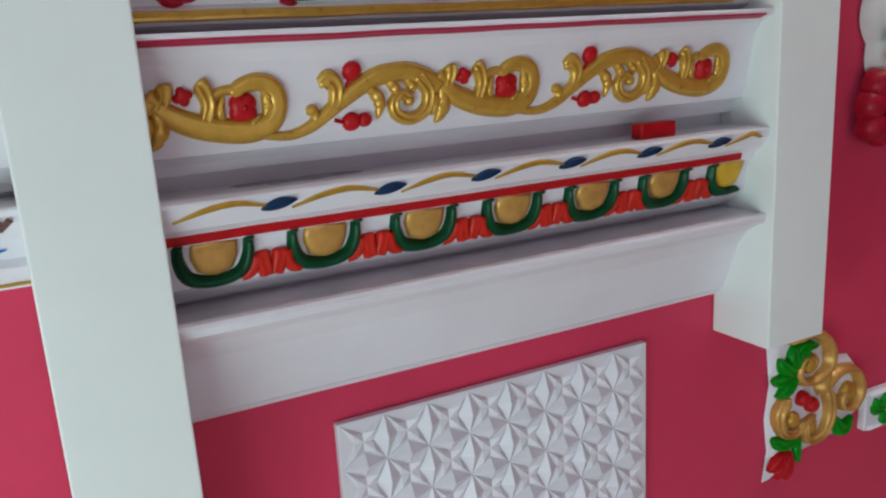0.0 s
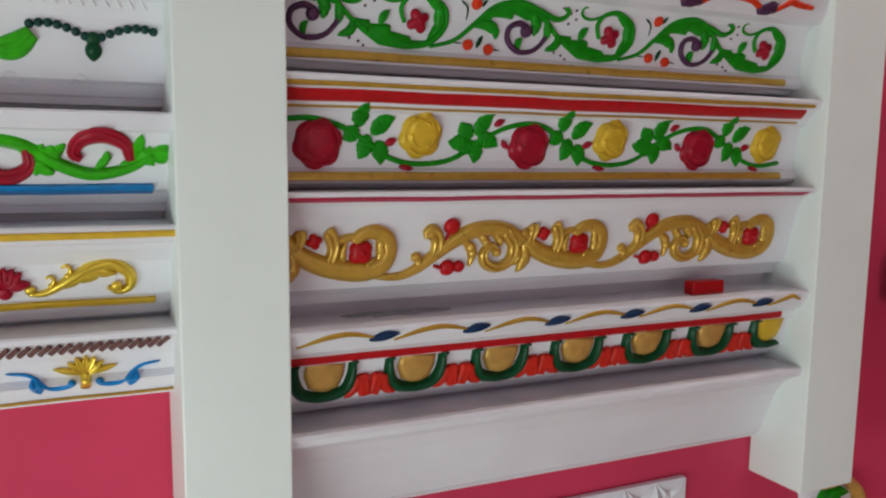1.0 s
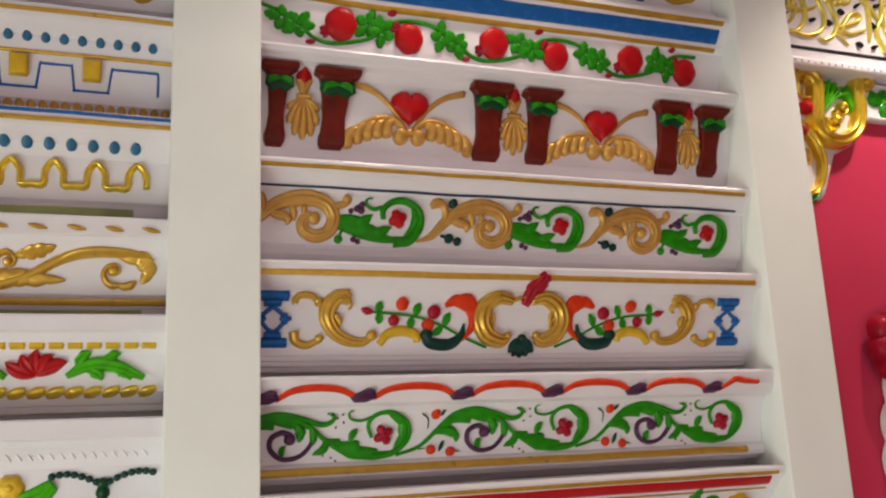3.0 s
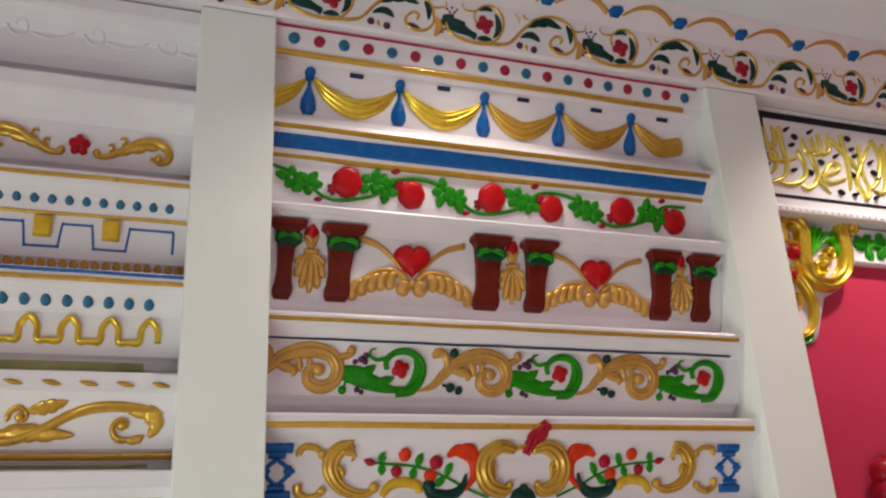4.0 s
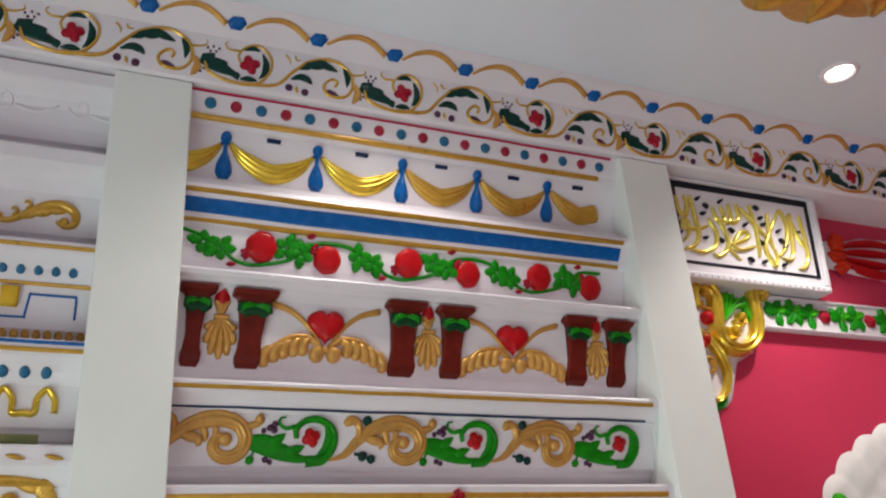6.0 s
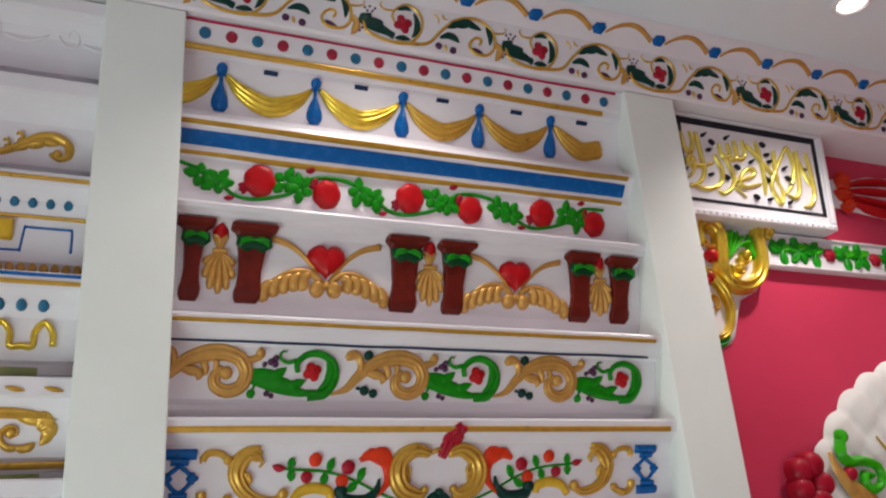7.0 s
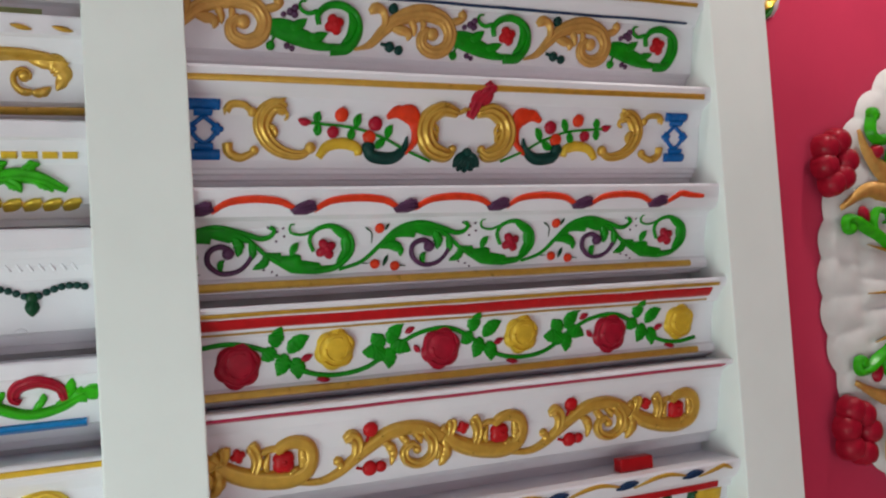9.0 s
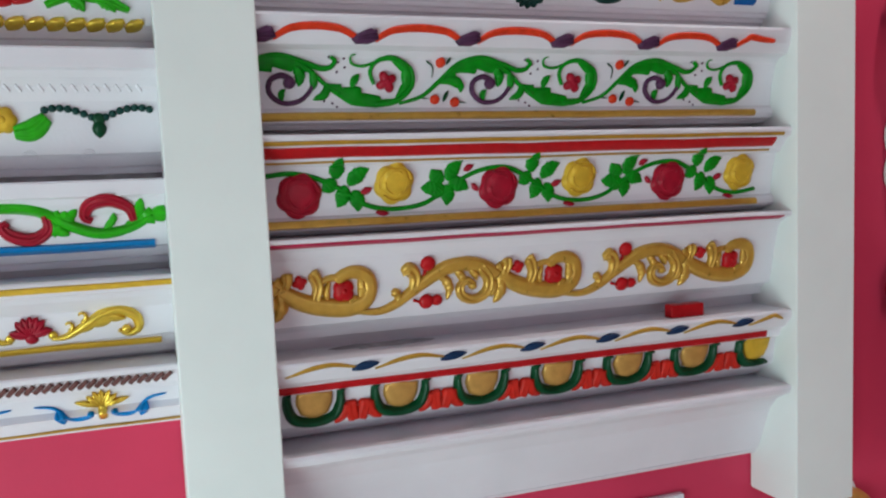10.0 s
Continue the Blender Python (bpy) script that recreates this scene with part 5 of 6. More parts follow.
    for k in range(4):
        x = 1.212 - 0.228 * k
        for a in (15, 40, 65, 90, 115, 140, 165):
            lay("gold_petal", leaf(x, 1.302, a, 0.030 if 30 < a < 150 else 0.042, 0.006, 0.008, 0, 0), f, BRIGHT, t)
        lay("gold_stem", stroke([(x, 1.305), (x, 1.280)], 0.008, 0.008, n=6, width=lambda q: 1.0), f, BRIGHT, t)
        for s in (1, -1):
            lay("blue_sprig", [stroke([(x + s * 0.018, 1.296), (x + s * 0.020, 1.286), (x + s * 0.045, 1.284), (x + s * 0.070, 1.306), (x + s * 0.098, 1.312)], 0.0088, 0.008, n=24), leaf(x + s * 0.066, 1.302, 90 - s * 200, 0.026, 0.010, 0.008, 0, 0)], f, CYAN, t)


# ---- relief tile panel under the display ----
def relief_panel():
    x0, z1, c, n = 1.719, 0.947, 0.0785, 8
    y = WALL - 0.016
    t = thing("relief_wall_panel", "white gypsum wall panel with faceted star relief", "wall panel")
    box("base", (x0, y, z1 - c * n - 0.004), (x0 + c * n + 0.006, WALL - 0.001, z1), WHITE, t, bevel=0.002)
    q, h = 0.26, 0.0155
    # a long rhomb with four facets, and a four-armed star between
    def rhomb():
        return [(0, 0, 0), (q * c, 0, c / 2), (0, 0, c), (-q * c, 0, c / 2), (0, -h, c / 2)], [(0, 1, 4), (1, 2, 4), (2, 3, 4), (3, 0, 4)]

    def star():
        v = [(0.5 * c, 0, 0.5 * c)]
        k = 0.46
        v[0] = (c / 2, -0.001, c / 2)
        arms = []
        for sx, sz in ((1, 1), (-1, 1), (-1, -1), (1, -1)):
            arms.append((c / 2 + sx * c * k, 0.0, c / 2 + sz * c * k))
        mids = [(c / 2, 0, c / 2 + 0.20 * c), (c / 2 - 0.20 * c, 0, c / 2), (c / 2, 0, c / 2 - 0.20 * c), (c / 2 + 0.20 * c, 0, c / 2)]
        ridge = [(c / 2 + sx * c * 0.24, -h * 0.55, c / 2 + sz * c * 0.24) for sx, sz in ((1, 1), (-1, 1), (-1, -1), (1, -1))]
        v = [(c / 2, -0.0015, c / 2)] + arms + mids + ridge
        fs = []
        for i in range(4):
            a, r, m1, m0 = 1 + i, 9 + i, 5 + i, 5 + (i - 1) % 4
            fs += [(0, m0, r), (m0, a, r), (a, m1, r), (m1, 0, r)]
        return v, fs
    meshes = []
    for nm, (v, fc) in (("rhomb_facet", rhomb()), ("star_facet", star())):
        me = bpy.data.meshes.new(nm)
        me.from_pydata(v, [], fc)
        me.materials.append(WHITE)
        meshes.append(me)
    z0 = z1 - c * n - 0.001
    for i in range(n + 1):
        for j in range(n + 1):
            if j < n and 0 < i < n:
                ob = new("rhomb_facet", meshes[0])
                ob.parent, ob.location = t, (x0 + 0.003 + i * c, y - 0.0005, z0 + j * c)
            if i < n and 0 < j < n:
                ob = new("rhomb_facet", meshes[0])
                ob.parent, ob.matrix_basis = t, pose(x0 + 0.003 + i * c, y - 0.0005, z0 + j * c, 0, 90, 0)
            if i < n and j < n:
                ob = new("star_facet", meshes[1])
                ob.parent, ob.location = t, (x0 + 0.003 + i * c, y - 0.0005, z0 + j * c)


class Wall:
    """A flat front at y, for ornaments on the wall or on a panel."""

    def __init__(self, y):
        self.y, self.x0, self.x1 = y, -9, 99

    def at(self, x, z, h):
        return (x, self.y - h, z)


# ---- calligraphy panel ----
def word(parent, y, strokes):
    """One word of the gold script, pen stroke by pen stroke."""
    lay("word", [stroke(p, 0.0072, 0.008, n=28, width=lambda q: 0.55 + 0.55 * math.sin(math.pi * min(1.0, q * 0.9 + 0.1)) if q < 0.9 else 0.75 - 4 * (q - 0.9)) for p in strokes], Wall(y + 0.003), PALEGOLD, parent)


def calligraphy_panel():
    x0, x1, z0, z1, y = 2.712, 3.254, 2.664, 2.953, 1.112
    t = thing("calligraphy_panel", "white plaster panel with gold calligraphy and black border", "wall panel")
    box("slab", (x0 + 0.012, y + 0.004, z0 + 0.012), (x1 - 0.012, WALL - 0.001, z1 - 0.004), WHITE, t)
    for a, b in (((x0, y - 0.006, z0), (x1, WALL - 0.001, z0 + 0.018)), ((x0, y - 0.006, z1 - 0.008), (x1, WALL - 0.001, z1)), ((x0, y - 0.006, z0 + 0.018), (x0 + 0.018, WALL - 0.001, z1 - 0.008)), ((x1 - 0.018, y - 0.006, z0 + 0.018), (x1, WALL - 0.001, z1 - 0.008))):
        box("frame_bar", a, b, WHITE, t, bevel=0.004)
    i, w, top, low = 0.026, 0.013, 0.018, 0.042
    for a, b in (((x0 + i, z0 + low), (x1 - i, z0 + low + 0.008)), ((x0 + i, z1 - 0.009 - top), (x1 - i, z1 - 0.009)), ((x0 + i, z0 + low + 0.008), (x0 + i + w, z1 - 0.009 - top)), ((x1 - i - w, z0 + low + 0.008), (x1 - i, z1 - 0.009 - top))):
        box("border_line", (a[0], y + 0.002, a[1]), (b[0], y + 0.006, b[1]), BLACK, t)
    for k in range(26):
        x = x0 + 0.012 + k * (x1 - x0 - 0.024) / 25
        lay("bead", disc(x, z0 + 0.009, 0.0042, 0.003, 8), Wall(y - 0.006), WHITE, t)
    word(t, y, [[(3.184, 2.893), (3.193, 2.826), (3.193, 2.767), (3.174, 2.734), (3.148, 2.727)],
             [(3.140, 2.891), (3.160, 2.842), (3.184, 2.793)]])
    word(t, y, [[(3.149, 2.896), (3.145, 2.828), (3.137, 2.769), (3.119, 2.749), (3.093, 2.756)],
             [(3.118, 2.899), (3.131, 2.842), (3.111, 2.785), (3.085, 2.758)],
             [(3.063, 2.884), (3.060, 2.825), (3.066, 2.780)]])
    word(t, y, [[(3.114, 2.903), (3.073, 2.843), (3.038, 2.780), (3.054, 2.741), (3.066, 2.727), (3.076, 2.758), (3.067, 2.788)],
             [(3.001, 2.903), (3.013, 2.843), (3.015, 2.781), (3.011, 2.746)],
             [(2.965, 2.890), (3.002, 2.857), (3.033, 2.826), (3.060, 2.798)]])
    word(t, y, [[(2.954, 2.900), (2.958, 2.858), (2.937, 2.842), (2.923, 2.849)],
             [(2.926, 2.896), (2.929, 2.850), (2.912, 2.839), (2.900, 2.850)],
             [(2.899, 2.884), (2.906, 2.851), (2.885, 2.841), (2.874, 2.855), (2.870, 2.881)]])
    word(t, y, [[(2.999, 2.778), (2.948, 2.762), (2.925, 2.774), (2.953, 2.812), (2.978, 2.818), (2.981, 2.802), (2.943, 2.784), (2.904, 2.768), (2.943, 2.731)]])
    word(t, y, [[(2.850, 2.844), (2.870, 2.802), (2.860, 2.763), (2.813, 2.742), (2.760, 2.751)],
             [(2.882, 2.852), (2.908, 2.791), (2.899, 2.757), (2.869, 2.736), (2.850, 2.742)],
             [(2.843, 2.820), (2.806, 2.808), (2.768, 2.807), (2.758, 2.817), (2.768, 2.829), (2.780, 2.816), (2.773, 2.786), (2.753, 2.765)]])
    word(t, y, [[(2.796, 2.903), (2.804, 2.842), (2.810, 2.790), (2.790, 2.758), (2.753, 2.743)],
             [(2.746, 2.897), (2.753, 2.853), (2.775, 2.845), (2.782, 2.880), (2.774, 2.903)]])
    turn = 0
    for x, z in ((2.822, 2.899), (2.846, 2.880), (2.833, 2.856), (2.900, 2.901), (3.026, 2.897), (3.036, 2.868), (2.978, 2.841), (2.924, 2.817), (3.043, 2.849), (3.096, 2.836), (3.102, 2.806), (3.167, 2.839), (3.113, 2.789), (2.883, 2.783), (2.831, 2.785), (2.746, 2.789), (2.978, 2.737), (3.026, 2.736), (3.098, 2.735), (3.025, 2.793)):
        turn += 1
        lay("mark", stroke([(x - 0.008, z - 0.006 * math.sin(turn * 2.1)), (x + 0.008, z + 0.006 * math.sin(turn * 2.1))], 0.0052, 0.011, n=6, width=lambda q: 0.6 + 0.5 * math.sin(math.pi * q)), Wall(y + 0.003), BLACK, t)
    for part in t.children:  # the panel leans out a little at the top
        for v in part.data.vertices:
            if v.co.y < 1.17:
                v.co.y -= 0.09 * (v.co.z - z0)


# ---- plaster frame on the wall: bands and corner ornaments ----
def frame_band(x0, z0, x1, z1, label):
    y = WALL - 0.022
    t = thing("wall_frame_band", label, "wall moulding", "wall frame bands")
    box("strip", (x0, y, z0), (x1, WALL - 0.001, z1), WHITE, t, bevel=0.004)
    for a in (z0 + 0.006, z1 - 0.006):
        lay("bead_line", stroke([(x0 + 0.01, a), (x1 - 0.01, a)], 0.006, 0.007, n=20, width=lambda q: 1.0), Wall(y), WHITE, t)
    m, k = (z0 + z1) / 2, 0
    x = x0 + 0.058
    while x < x1 - 0.03:
        if k % 3 == 0 and k:
            lay("rose", [lobed(x, m, 0.022, 0.012, 6, 0.2), lobed(x, m, 0.012, 0.006, 5, 0.2, base=0.010)], Wall(y), ROSE, t)
        else:
            s = 1 if k % 2 else -1
            for a in (20, 160, 90 * s, -60 * s, -130 * s):
                lay("leaf", leaf(x, m + 0.003 * s, a, 0.044, 0.0145, 0.010, 0.15, 4), Wall(y), BRIGHTGREEN if a == 20 else GREEN, t)
        x += 0.0595
        k += 1


def corner_ornament(cx, cz, sx, sz, green_shell):
    """A gold corner spray with green leaf and red berries, on white ground."""
    f = Wall(WALL - 0.012)
    t = thing("corner_ornament", "gold corner ornament with green leaves and red berries", "wall ornament", "corner ornaments")

    def P(*pts):
        return [(cx + sx * a, cz + sz * b) for a, b in pts]
    lay("ground", [blob(P((0.02, 0.0), (0.11, 0.012), (0.20, 0.010), (0.31, 0.015), (0.315, -0.05), (0.275, -0.12), (0.235, -0.18), (0.165, -0.215), (0.145, -0.26), (0.115, -0.33), (0.05, -0.355), (0.0, -0.33), (-0.01, -0.16)), 0.012, -0.010, flat=0.8)], f, WHITE, t)
    lay("scroll", [stroke(P((0.045, -0.075), (0.050, -0.025), (0.085, -0.005), (0.118, -0.030), (0.114, -0.085), (0.108, -0.135), (0.130, -0.175), (0.180, -0.180), (0.228, -0.150), (0.250, -0.100), (0.252, -0.045), (0.262, -0.008), (0.285, 0.0), (0.298, -0.018), (0.284, -0.030)), 0.0220, 0.032, n=84, flutes=2, width=lambda q: 0.85 + 0.2 * math.sin(math.pi * q) - 0.25 * q)], f, BRIGHT, t, "bright gold scroll")
    lay("scroll", [curl(cx + sx * 0.090, cz - sz * 0.055, 0.030, 100, -0.9 * sx, 0.012, 0.026, end=0.3)], f, GOLD, t)
    lay("scroll", [curl(cx + sx * 0.198, cz - sz * 0.088, 0.026, 200, 0.8 * sx, 0.013, 0.026, end=0.3), disc(cx + sx * 0.198, cz - sz * 0.088, 0.014, 0.030)], f, BRIGHT, t)
    lay("scroll", [curl(cx + sx * 0.170, cz - sz * 0.128, 0.026, 160, 0.8 * sx, 0.012, 0.026, end=0.3), disc(cx + sx * 0.172, cz - sz * 0.126, 0.014, 0.028)], f, BRIGHT, t)
    lay("scroll", [stroke(P((0.030, -0.135), (0.070, -0.160), (0.102, -0.205), (0.110, -0.255), (0.090, -0.305), (0.050, -0.325), (0.025, -0.300), (0.040, -0.270)), 0.0200, 0.030, n=44, flutes=2)], f, BRIGHT, t)
    lay("scroll", [curl(cx + sx * 0.060, cz - sz * 0.235, 0.026, 120, -0.8 * sx, 0.012, 0.024, end=0.3)], f, GOLD, t)
    for k in range(6):
        lay("shell_rib", stroke(P((0.138, -0.105), (0.128 + 0.012 * k, -0.060), (0.130 + 0.019 * k, -0.018 - 0.0035 * (k - 2.0) ** 2)), 0.0095, 0.026, n=14, width=lambda q: 0.35 + 0.8 * q if q < 0.85 else 1.03 - 4 * (q - 0.85)), f, BRIGHTGREEN, t)
    lay("leaf", [frond(P((0.232, -0.022), (0.226, -0.060), (0.236, -0.098)), 0.014, 0.020, 2, "lr", 0.2, n=16)], f, BRIGHTGREEN, t)
    lay("leaf", [stroke(P((0.03, -0.335), (0.07, -0.335), (0.10, -0.305)), 0.014, 0.016, n=14, width=leafy, flutes=2)], f, GREEN, t)
    for a, b, r in ((0.086, -0.098, 0.019), (0.104, -0.112, 0.015), (0.062, -0.160, 0.019), (0.046, -0.176, 0.015)):
        lay("berry", disc(cx + sx * a, cz + sz * b, r, 0.026, 12), f, RED, t)


def lower_corner():
    """The ornament under the post: gold curls, green leaves, red berries on a white ground with a stepped edge."""
    f = Wall(WALL - 0.014)
    t = thing("corner_ornament", "gold curled ornament with green leaves below the white post", "wall ornament", "corner ornaments")
    x, z = 2.700, 0.855
    lay("ground", blob([(x - 0.005, z + 0.03), (x + 0.13, z + 0.05), (x + 0.165, z - 0.02), (x + 0.17, z - 0.06), (x + 0.265, z - 0.075), (x + 0.315, z - 0.13), (x + 0.315, z - 0.22), (x + 0.23, z - 0.265), (x + 0.11, z - 0.28), (x + 0.0, z - 0.325), (x + 0.012, z - 0.25), (x, z - 0.17), (x + 0.012, z - 0.09)], 0.012, -0.011, flat=0.8), f, WHITE, t)

    def S(*p):
        return [(x + 1.14 * a, z - b) for a, b in p]
    lay("scroll", stroke(S((0.04, -0.005), (0.10, -0.015), (0.15, 0.02), (0.155, 0.075), (0.11, 0.105), (0.07, 0.085), (0.075, 0.045), (0.11, 0.045), (0.112, 0.068)), 0.0245, 0.028, n=50, flutes=1), f, OCHRE, t)
    lay("scroll", stroke(S((0.150, 0.085), (0.135, 0.13), (0.18, 0.10), (0.235, 0.11), (0.255, 0.16), (0.235, 0.20), (0.20, 0.19), (0.20, 0.16), (0.222, 0.155)), 0.0235, 0.028, n=50, flutes=1), f, OCHRE, t)
    lay("scroll", stroke(S((0.04, 0.12), (0.02, 0.16), (0.035, 0.205), (0.075, 0.215), (0.09, 0.19)), 0.027, 0.026, n=30, flutes=3), f, OCHRE, t)
    lay("scroll", stroke(S((0.15, 0.125), (0.165, 0.19), (0.145, 0.24), (0.105, 0.245), (0.095, 0.205), (0.12, 0.185)), 0.0225, 0.026, n=36, flutes=2), f, OCHRE, t)
    for a in (60, 100, 140, 180, 215):
        lay("leaf", leaf(x + 0.075, z - 0.055 - 0.02, a, 0.072, 0.019, 0.018, 0.1, 0), f, GREEN, t)
    lay("leaf", stroke(S((0.05, 0.035), (0.085, 0.015), (0.125, 0.02)), 0.016, 0.018, n=12, width=leafy, flutes=2), f, GREEN, t)
    lay("leaf", stroke(S((0.01, 0.215), (0.04, 0.235), (0.085, 0.225)), 0.019, 0.016, n=12, width=leafy, flutes=2), f, GREEN, t)
    lay("leaf", stroke(S((0.085, 0.235), (0.078, 0.265), (0.085, 0.295)), 0.013, 0.012, n=10, width=leafy, flutes=2), f, GREEN, t)
    lay("leaf", stroke(S((0.185, 0.215), (0.21, 0.25), (0.24, 0.225)), 0.022, 0.016, n=10, width=leafy, flutes=2), f, GREEN, t)
    lay("leaf", stroke(S((0.245, 0.195), (0.262, 0.17), (0.262, 0.135)), 0.010, 0.016, n=10, width=leafy, flutes=2), f, GREEN, t)
    for a in (-150, -120, -95):
        lay("petal", leaf(x + 0.062, z - 0.255, a, 0.070, 0.019, 0.016, 0, 0), f, RED, t)
    for a, b, r in ((0.118, 0.060, 0.026), (0.250, 0.160, 0.026), (0.125, 0.212, 0.024), (0.070, 0.182, 0.020)):
        lay("boss", disc(x + a, z - b, r, 0.016, 14), f, GOLD, t)
    lay("berry", disc(x + 0.098, z - 0.138, 0.019, 0.022), f, RED, t)
    lay("berry", disc(x + 0.128, z - 0.160, 0.019, 0.022), f, RED, t)


def red_leaf_ornament():
    f = Wall(WALL - 0.012)
    t = thing("leaf_ornament", "red acanthus leaf ornament on white plaster ground", "wall ornament")
    x, z = 3.345, 2.825
    lay("ground", blob([(x, z + 0.045), (x + 0.08, z + 0.05), (x + 0.17, z + 0.075), (x + 0.30, z + 0.08), (x + 0.34, z), (x + 0.30, z - 0.07), (x + 0.16, z - 0.06), (x + 0.06, z - 0.05), (x, z - 0.045), (x - 0.012, z)], 0.012, -0.010, flat=0.8), f, WHITE, t)
    for a, l, zz in ((160, 0.06, 0.03), (200, 0.06, -0.015), (130, 0.05, 0.04), (175, 0.07, 0.005)):
        lay("leaf", leaf(x + 0.075, z + zz - 0.008, a, l, 0.021, 0.018, 0.2, 3), f, SCARLET, t)
    for k, dz in enumerate((0.045, 0.015, -0.018, -0.045)):
        lay("leaf", stroke([(x + 0.05, z + dz * 0.5), (x + 0.13, z + dz), (x + 0.22, z + dz * 1.2), (x + 0.30, z + dz)], 0.0155, 0.020, n=18, flutes=1, width=leafy), f, RED, t)


# ---- oval medallion frame ----
def medallion():
    cx, cz = 3.53, 1.661
    y = WALL - 0.02
    t = thing("medallion_frame", "white scalloped plaster medallion with grapes, leaves and red centre", "medallion frame")

    def outer(a):
        c, s = math.cos(a), math.sin(a)
        r = 1.0 / ((c / 0.603) ** 2 + (s / 0.665) ** 2) ** 0.5
        return r * (1 - 0.014 + 0.022 * abs(math.sin(20 * a)))

    def inner(a):
        c, s = math.cos(a), math.sin(a)
        return 1.0 / ((c / 0.380) ** 2 + (s / 0.445) ** 2) ** 0.5
    n, k = 400, 15
    vs, fs = [], []
    for i in range(n):
        a = 6.2832 * i / n
        lobe = abs(math.sin(20 * a))
        for j in range(k):
            q = j / (k - 1)
            r = inner(a) + (outer(a) - inner(a)) * q
            h = (0.0 if j == k - 1 else 0.010 + 0.030 * (1 - (q - 0.30) ** 2 * 1.4) * (0.70 + 0.30 * (lobe ** 0.7 if q > 0.52 else abs(math.cos(20 * a)) ** 0.7 if q > 0.12 else 1.0)) * (1.0 - 0.30 * math.exp(-((q - 0.54) / 0.05) ** 2)))
            if j == 0:
                h = 0.004
            vs.append((cx + r * math.cos(a), y + 0.016 - h, cz + r * math.sin(a)))
    for i in range(n):
        i2 = (i + 1) % n
        for j in range(k - 1):
            fs.append((i * k + j, i2 * k + j, i2 * k + j + 1, i * k + j + 1))
    mesh_object("scalloped_rim", vs, fs, RAW, t, smooth=True)
    f = Wall(y - 0.004)
    lay("centre_panel", blob([(cx + (inner(6.2832 * i / 60) + 0.012) * math.cos(6.2832 * i / 60), cz + (inner(6.2832 * i / 60) + 0.012) * math.sin(6.2832 * i / 60)) for i in range(60)], 0.006, flat=0.9), Wall(y + 0.012), RED, t, "glossy red centre panel")
    ring = [(cx + (inner(6.2832 * i / 72) + 0.008) * math.cos(6.2832 * i / 72), cz + (inner(6.2832 * i / 72) + 0.008) * math.sin(6.2832 * i / 72)) for i in range(73)]
    lay("inner_bead", stroke(ring, 0.011, 0.016, n=144, width=lambda q: 1.0), Wall(y - 0.010), WHITE, t)
    g = Wall(y - 0.024)
    for i in range(26):
        a = 6.2832 * (i + 0.0) / 26
        if any(abs(((a - b + 3.1416) % 6.2832) - 3.1416) < 0.30 for b in (2.52, 3.763, 0.622, -0.622)):
            continue
        r0 = inner(a) + 0.025
        lay("dart", stroke([(cx + (r0 + d) * math.cos(a), cz + (r0 + d) * math.sin(a)) for d in (0.0, 0.04, 0.085)], 0.006, 0.007, n=8, width=lambda q: 1.0 - 0.85 * q), g, DULLGOLD, t)
    for sx, up in ((1, 1), (1, -1), (-1, 1), (-1, -1)):
        def Q(*p):
            return [(cx - sx * (0.53 - a), cz + up * (0.319 + c)) for a, c in p]
        for dx, dz in ((0.012, 0.052), (-0.028, 0.036), (-0.034, -0.008), (0.032, 0.004), (-0.016, -0.050), (0.016, -0.036)):
            (gx, gz), = Q((-0.022 + dx, dz))
            lay("grape", disc(gx, gz, 0.034, 0.040, 16), Wall(y - 0.004), ROSE, t)
        lay("branch", [stroke(Q((0.054, 0.080), (0.072, 0.034), (0.110, -0.010), (0.148, -0.040), (0.160, -0.066), (0.118, -0.072), (0.062, -0.070), (-0.026, -0.112)), 0.0270, 0.010, n=44, flutes=1, amp=0.15, width=lambda q: 0.12 + 1.1 * math.sin(math.pi * min(1.0, q * 0.93 + 0.02)) ** 1.2)], g, OCHRE, t, "ochre curved branch")
        lay("leaf_scroll", [stroke(Q((0.106, 0.122), (0.094, 0.100), (0.092, 0.072), (0.116, 0.056), (0.158, 0.058), (0.200, 0.044), (0.206, 0.010), (0.180, -0.014), (0.150, 0.000), (0.152, 0.024), (0.176, 0.020)), 0.0165, 0.017, n=56, flutes=1, width=lambda q: 0.95 - 0.35 * q), disc(*Q((0.102, 0.118))[0], 0.019, 0.018)], g, BRIGHTGREEN, t)
        lay("leaf_scroll", [stroke(Q((0.120, -0.206), (0.086, -0.178), (0.050, -0.160), (0.016, -0.140), (-0.014, -0.140), (-0.018, -0.162), (0.0, -0.168)), 0.0160, 0.017, n=40, flutes=1, width=lambda q: 0.5 + 0.5 * math.sin(math.pi * min(1.0, q + 0.2))),
                            stroke(Q((0.070, -0.176), (0.072, -0.142), (0.092, -0.118), (0.120, -0.122), (0.126, -0.144), (0.108, -0.150)), 0.0155, 0.018, n=30, flutes=1), disc(*Q((-0.004, -0.160))[0], 0.016, 0.017)], g, BRIGHTGREEN, t)
        lay("bud", stroke(Q((0.040, -0.108), (0.046, -0.126), (0.058, -0.146)), 0.016, 0.013, n=10, width=leafy), g, ROSE, t)
        lay("bud", disc(*Q((0.104, 0.026))[0], 0.018, 0.018, 12), g, ROSE, t)


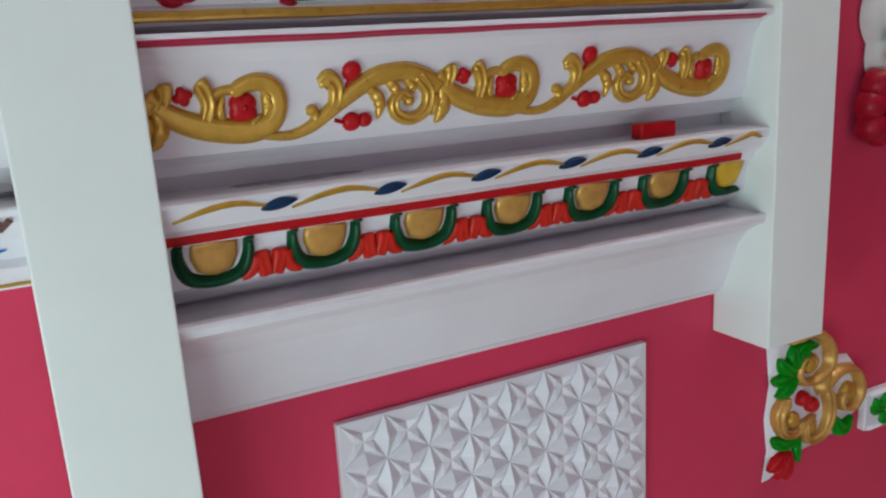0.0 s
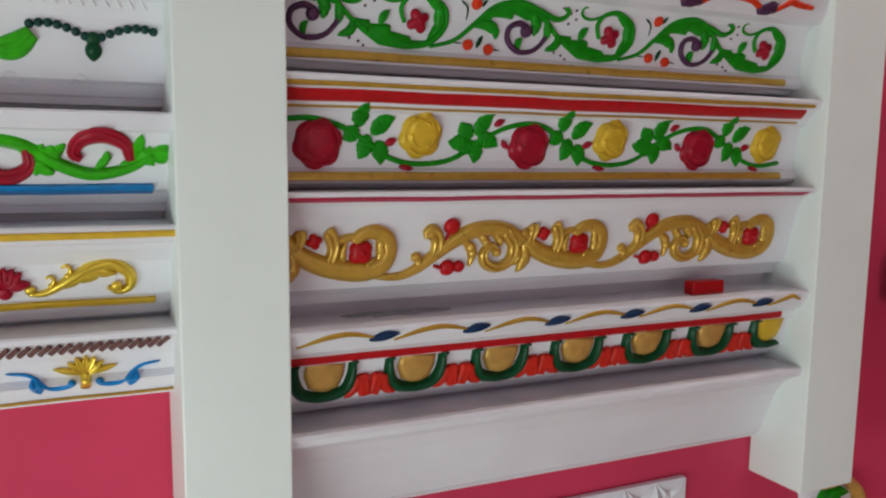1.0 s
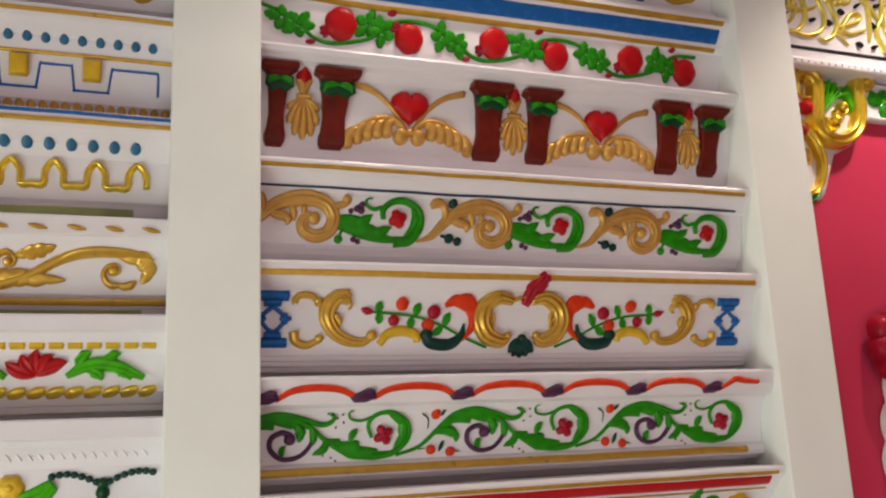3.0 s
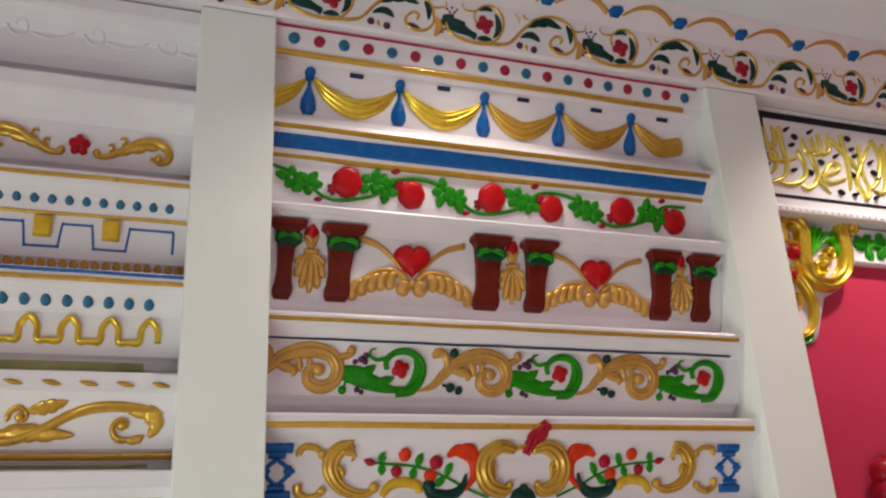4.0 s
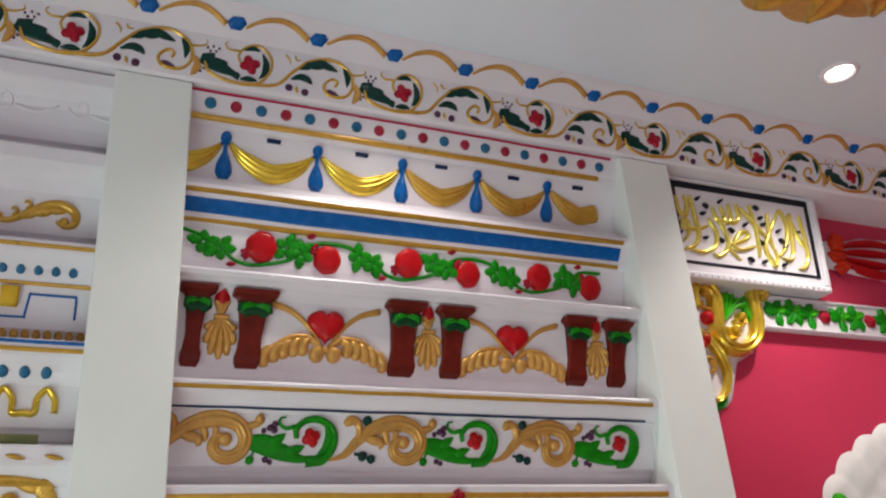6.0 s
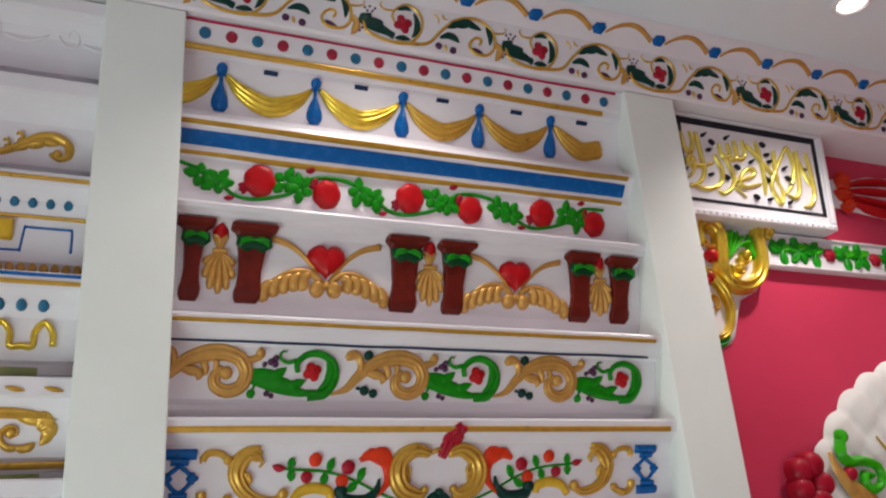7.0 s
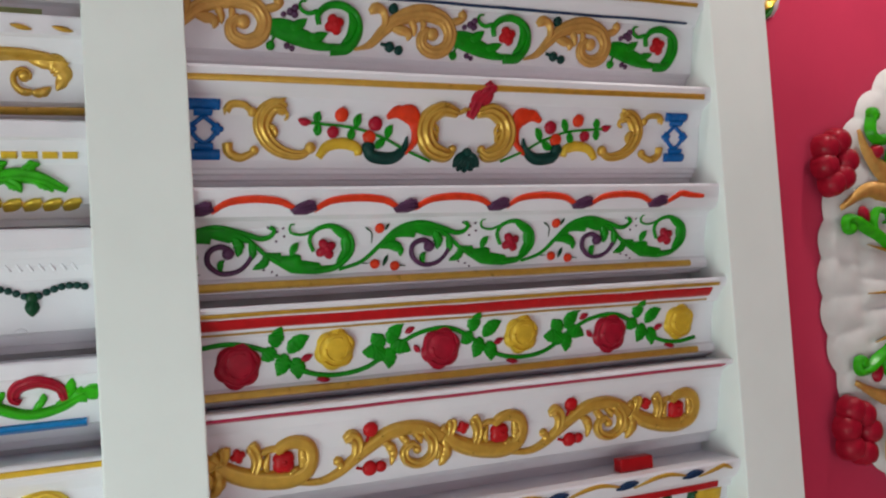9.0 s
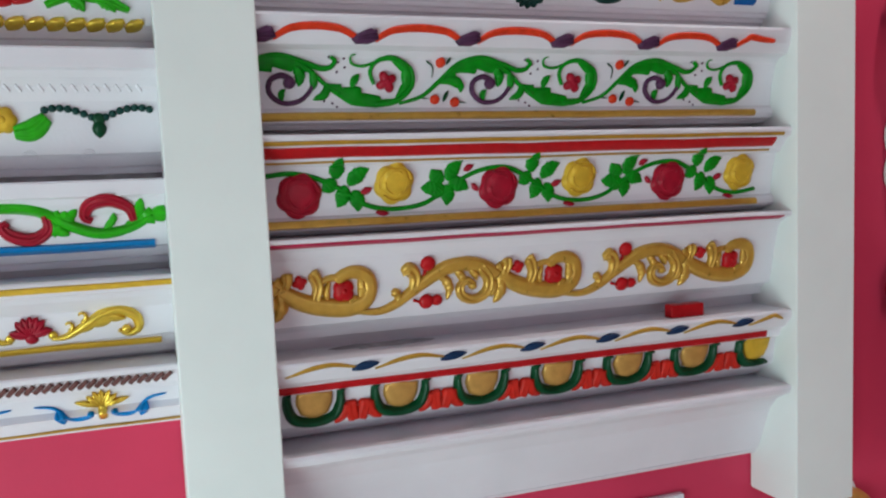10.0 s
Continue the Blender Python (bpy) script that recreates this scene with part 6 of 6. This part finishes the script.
# ---- on the ceiling ----
class Ceil:
    def __init__(self, cx, cy):
        self.cx, self.cy, self.x0, self.x1 = cx, cy, -9, 99

    def at(self, x, z, h):
        return (self.cx + x, self.cy - z, ROOMZ - h)


def ceiling_rose():
    t = thing("ceiling_medallion", "gold painted lobed plaster medallion on the ceiling", "ceiling medallion")
    f = Ceil(2.74, 0.27)
    lay("disc", [lobed(0, 0, 0.37, 0.020, 14, 0.07, n=112)], f, OCHRE, t)
    for i in range(14):
        a = 360 / 14 * i
        lay("petal", leaf(0.10 * math.cos(radians(a)), 0.10 * math.sin(radians(a)), a, 0.25, 0.055, 0.032, 0.05, 3), f, GOLD, t)
    lay("boss", disc(0, 0, 0.09, 0.05, 24), f, GOLD, t)


def downlight(x, y):
    t = thing("ceiling_downlight", "small round recessed downlight, lit", "downlight", "ceiling downlights")
    f = Ceil(x, y)
    n = 28
    vs, fs = [], []
    for i in range(n):
        a = 6.2832 * i / n
        for r, h in ((0.050, 0.0), (0.048, 0.005), (0.040, 0.007), (0.036, 0.002)):
            vs.append(f.at(r * math.cos(a), r * math.sin(a), h))
    for i in range(n):
        for j in range(3):
            fs.append((i * 4 + j, i * 4 + j + 1, ((i + 1) % n) * 4 + j + 1, ((i + 1) % n) * 4 + j))
    mesh_object("trim_ring", vs, fs, WHITE, t, smooth=True)
    lay("lens", disc(0, 0, 0.036, 0.004, 24), f, LAMP, t)


def red_offcut():
    t = thing("plaster_offcut", "small red plaster offcut on the moulding ledge", "offcut")
    box("piece", (2.272, 1.086, 1.3485), (2.350, 1.112, 1.375), RED, t, bevel=0.003)


ceiling_cornice()
left_bay()
relief_panel()
calligraphy_panel()
frame_band(3.015, 2.557, 4.70, 2.660, "white wall moulding with green leaves and red roses")
frame_band(3.018, 0.575, 4.70, 0.672, "white wall moulding with green leaves, low on the wall")
corner_ornament(2.742, 2.672, 1, 1, True)
lower_corner()
red_leaf_ornament()
medallion()
ceiling_rose()
for x, y in DOWNLIGHTS:
    downlight(x, y)
red_offcut()
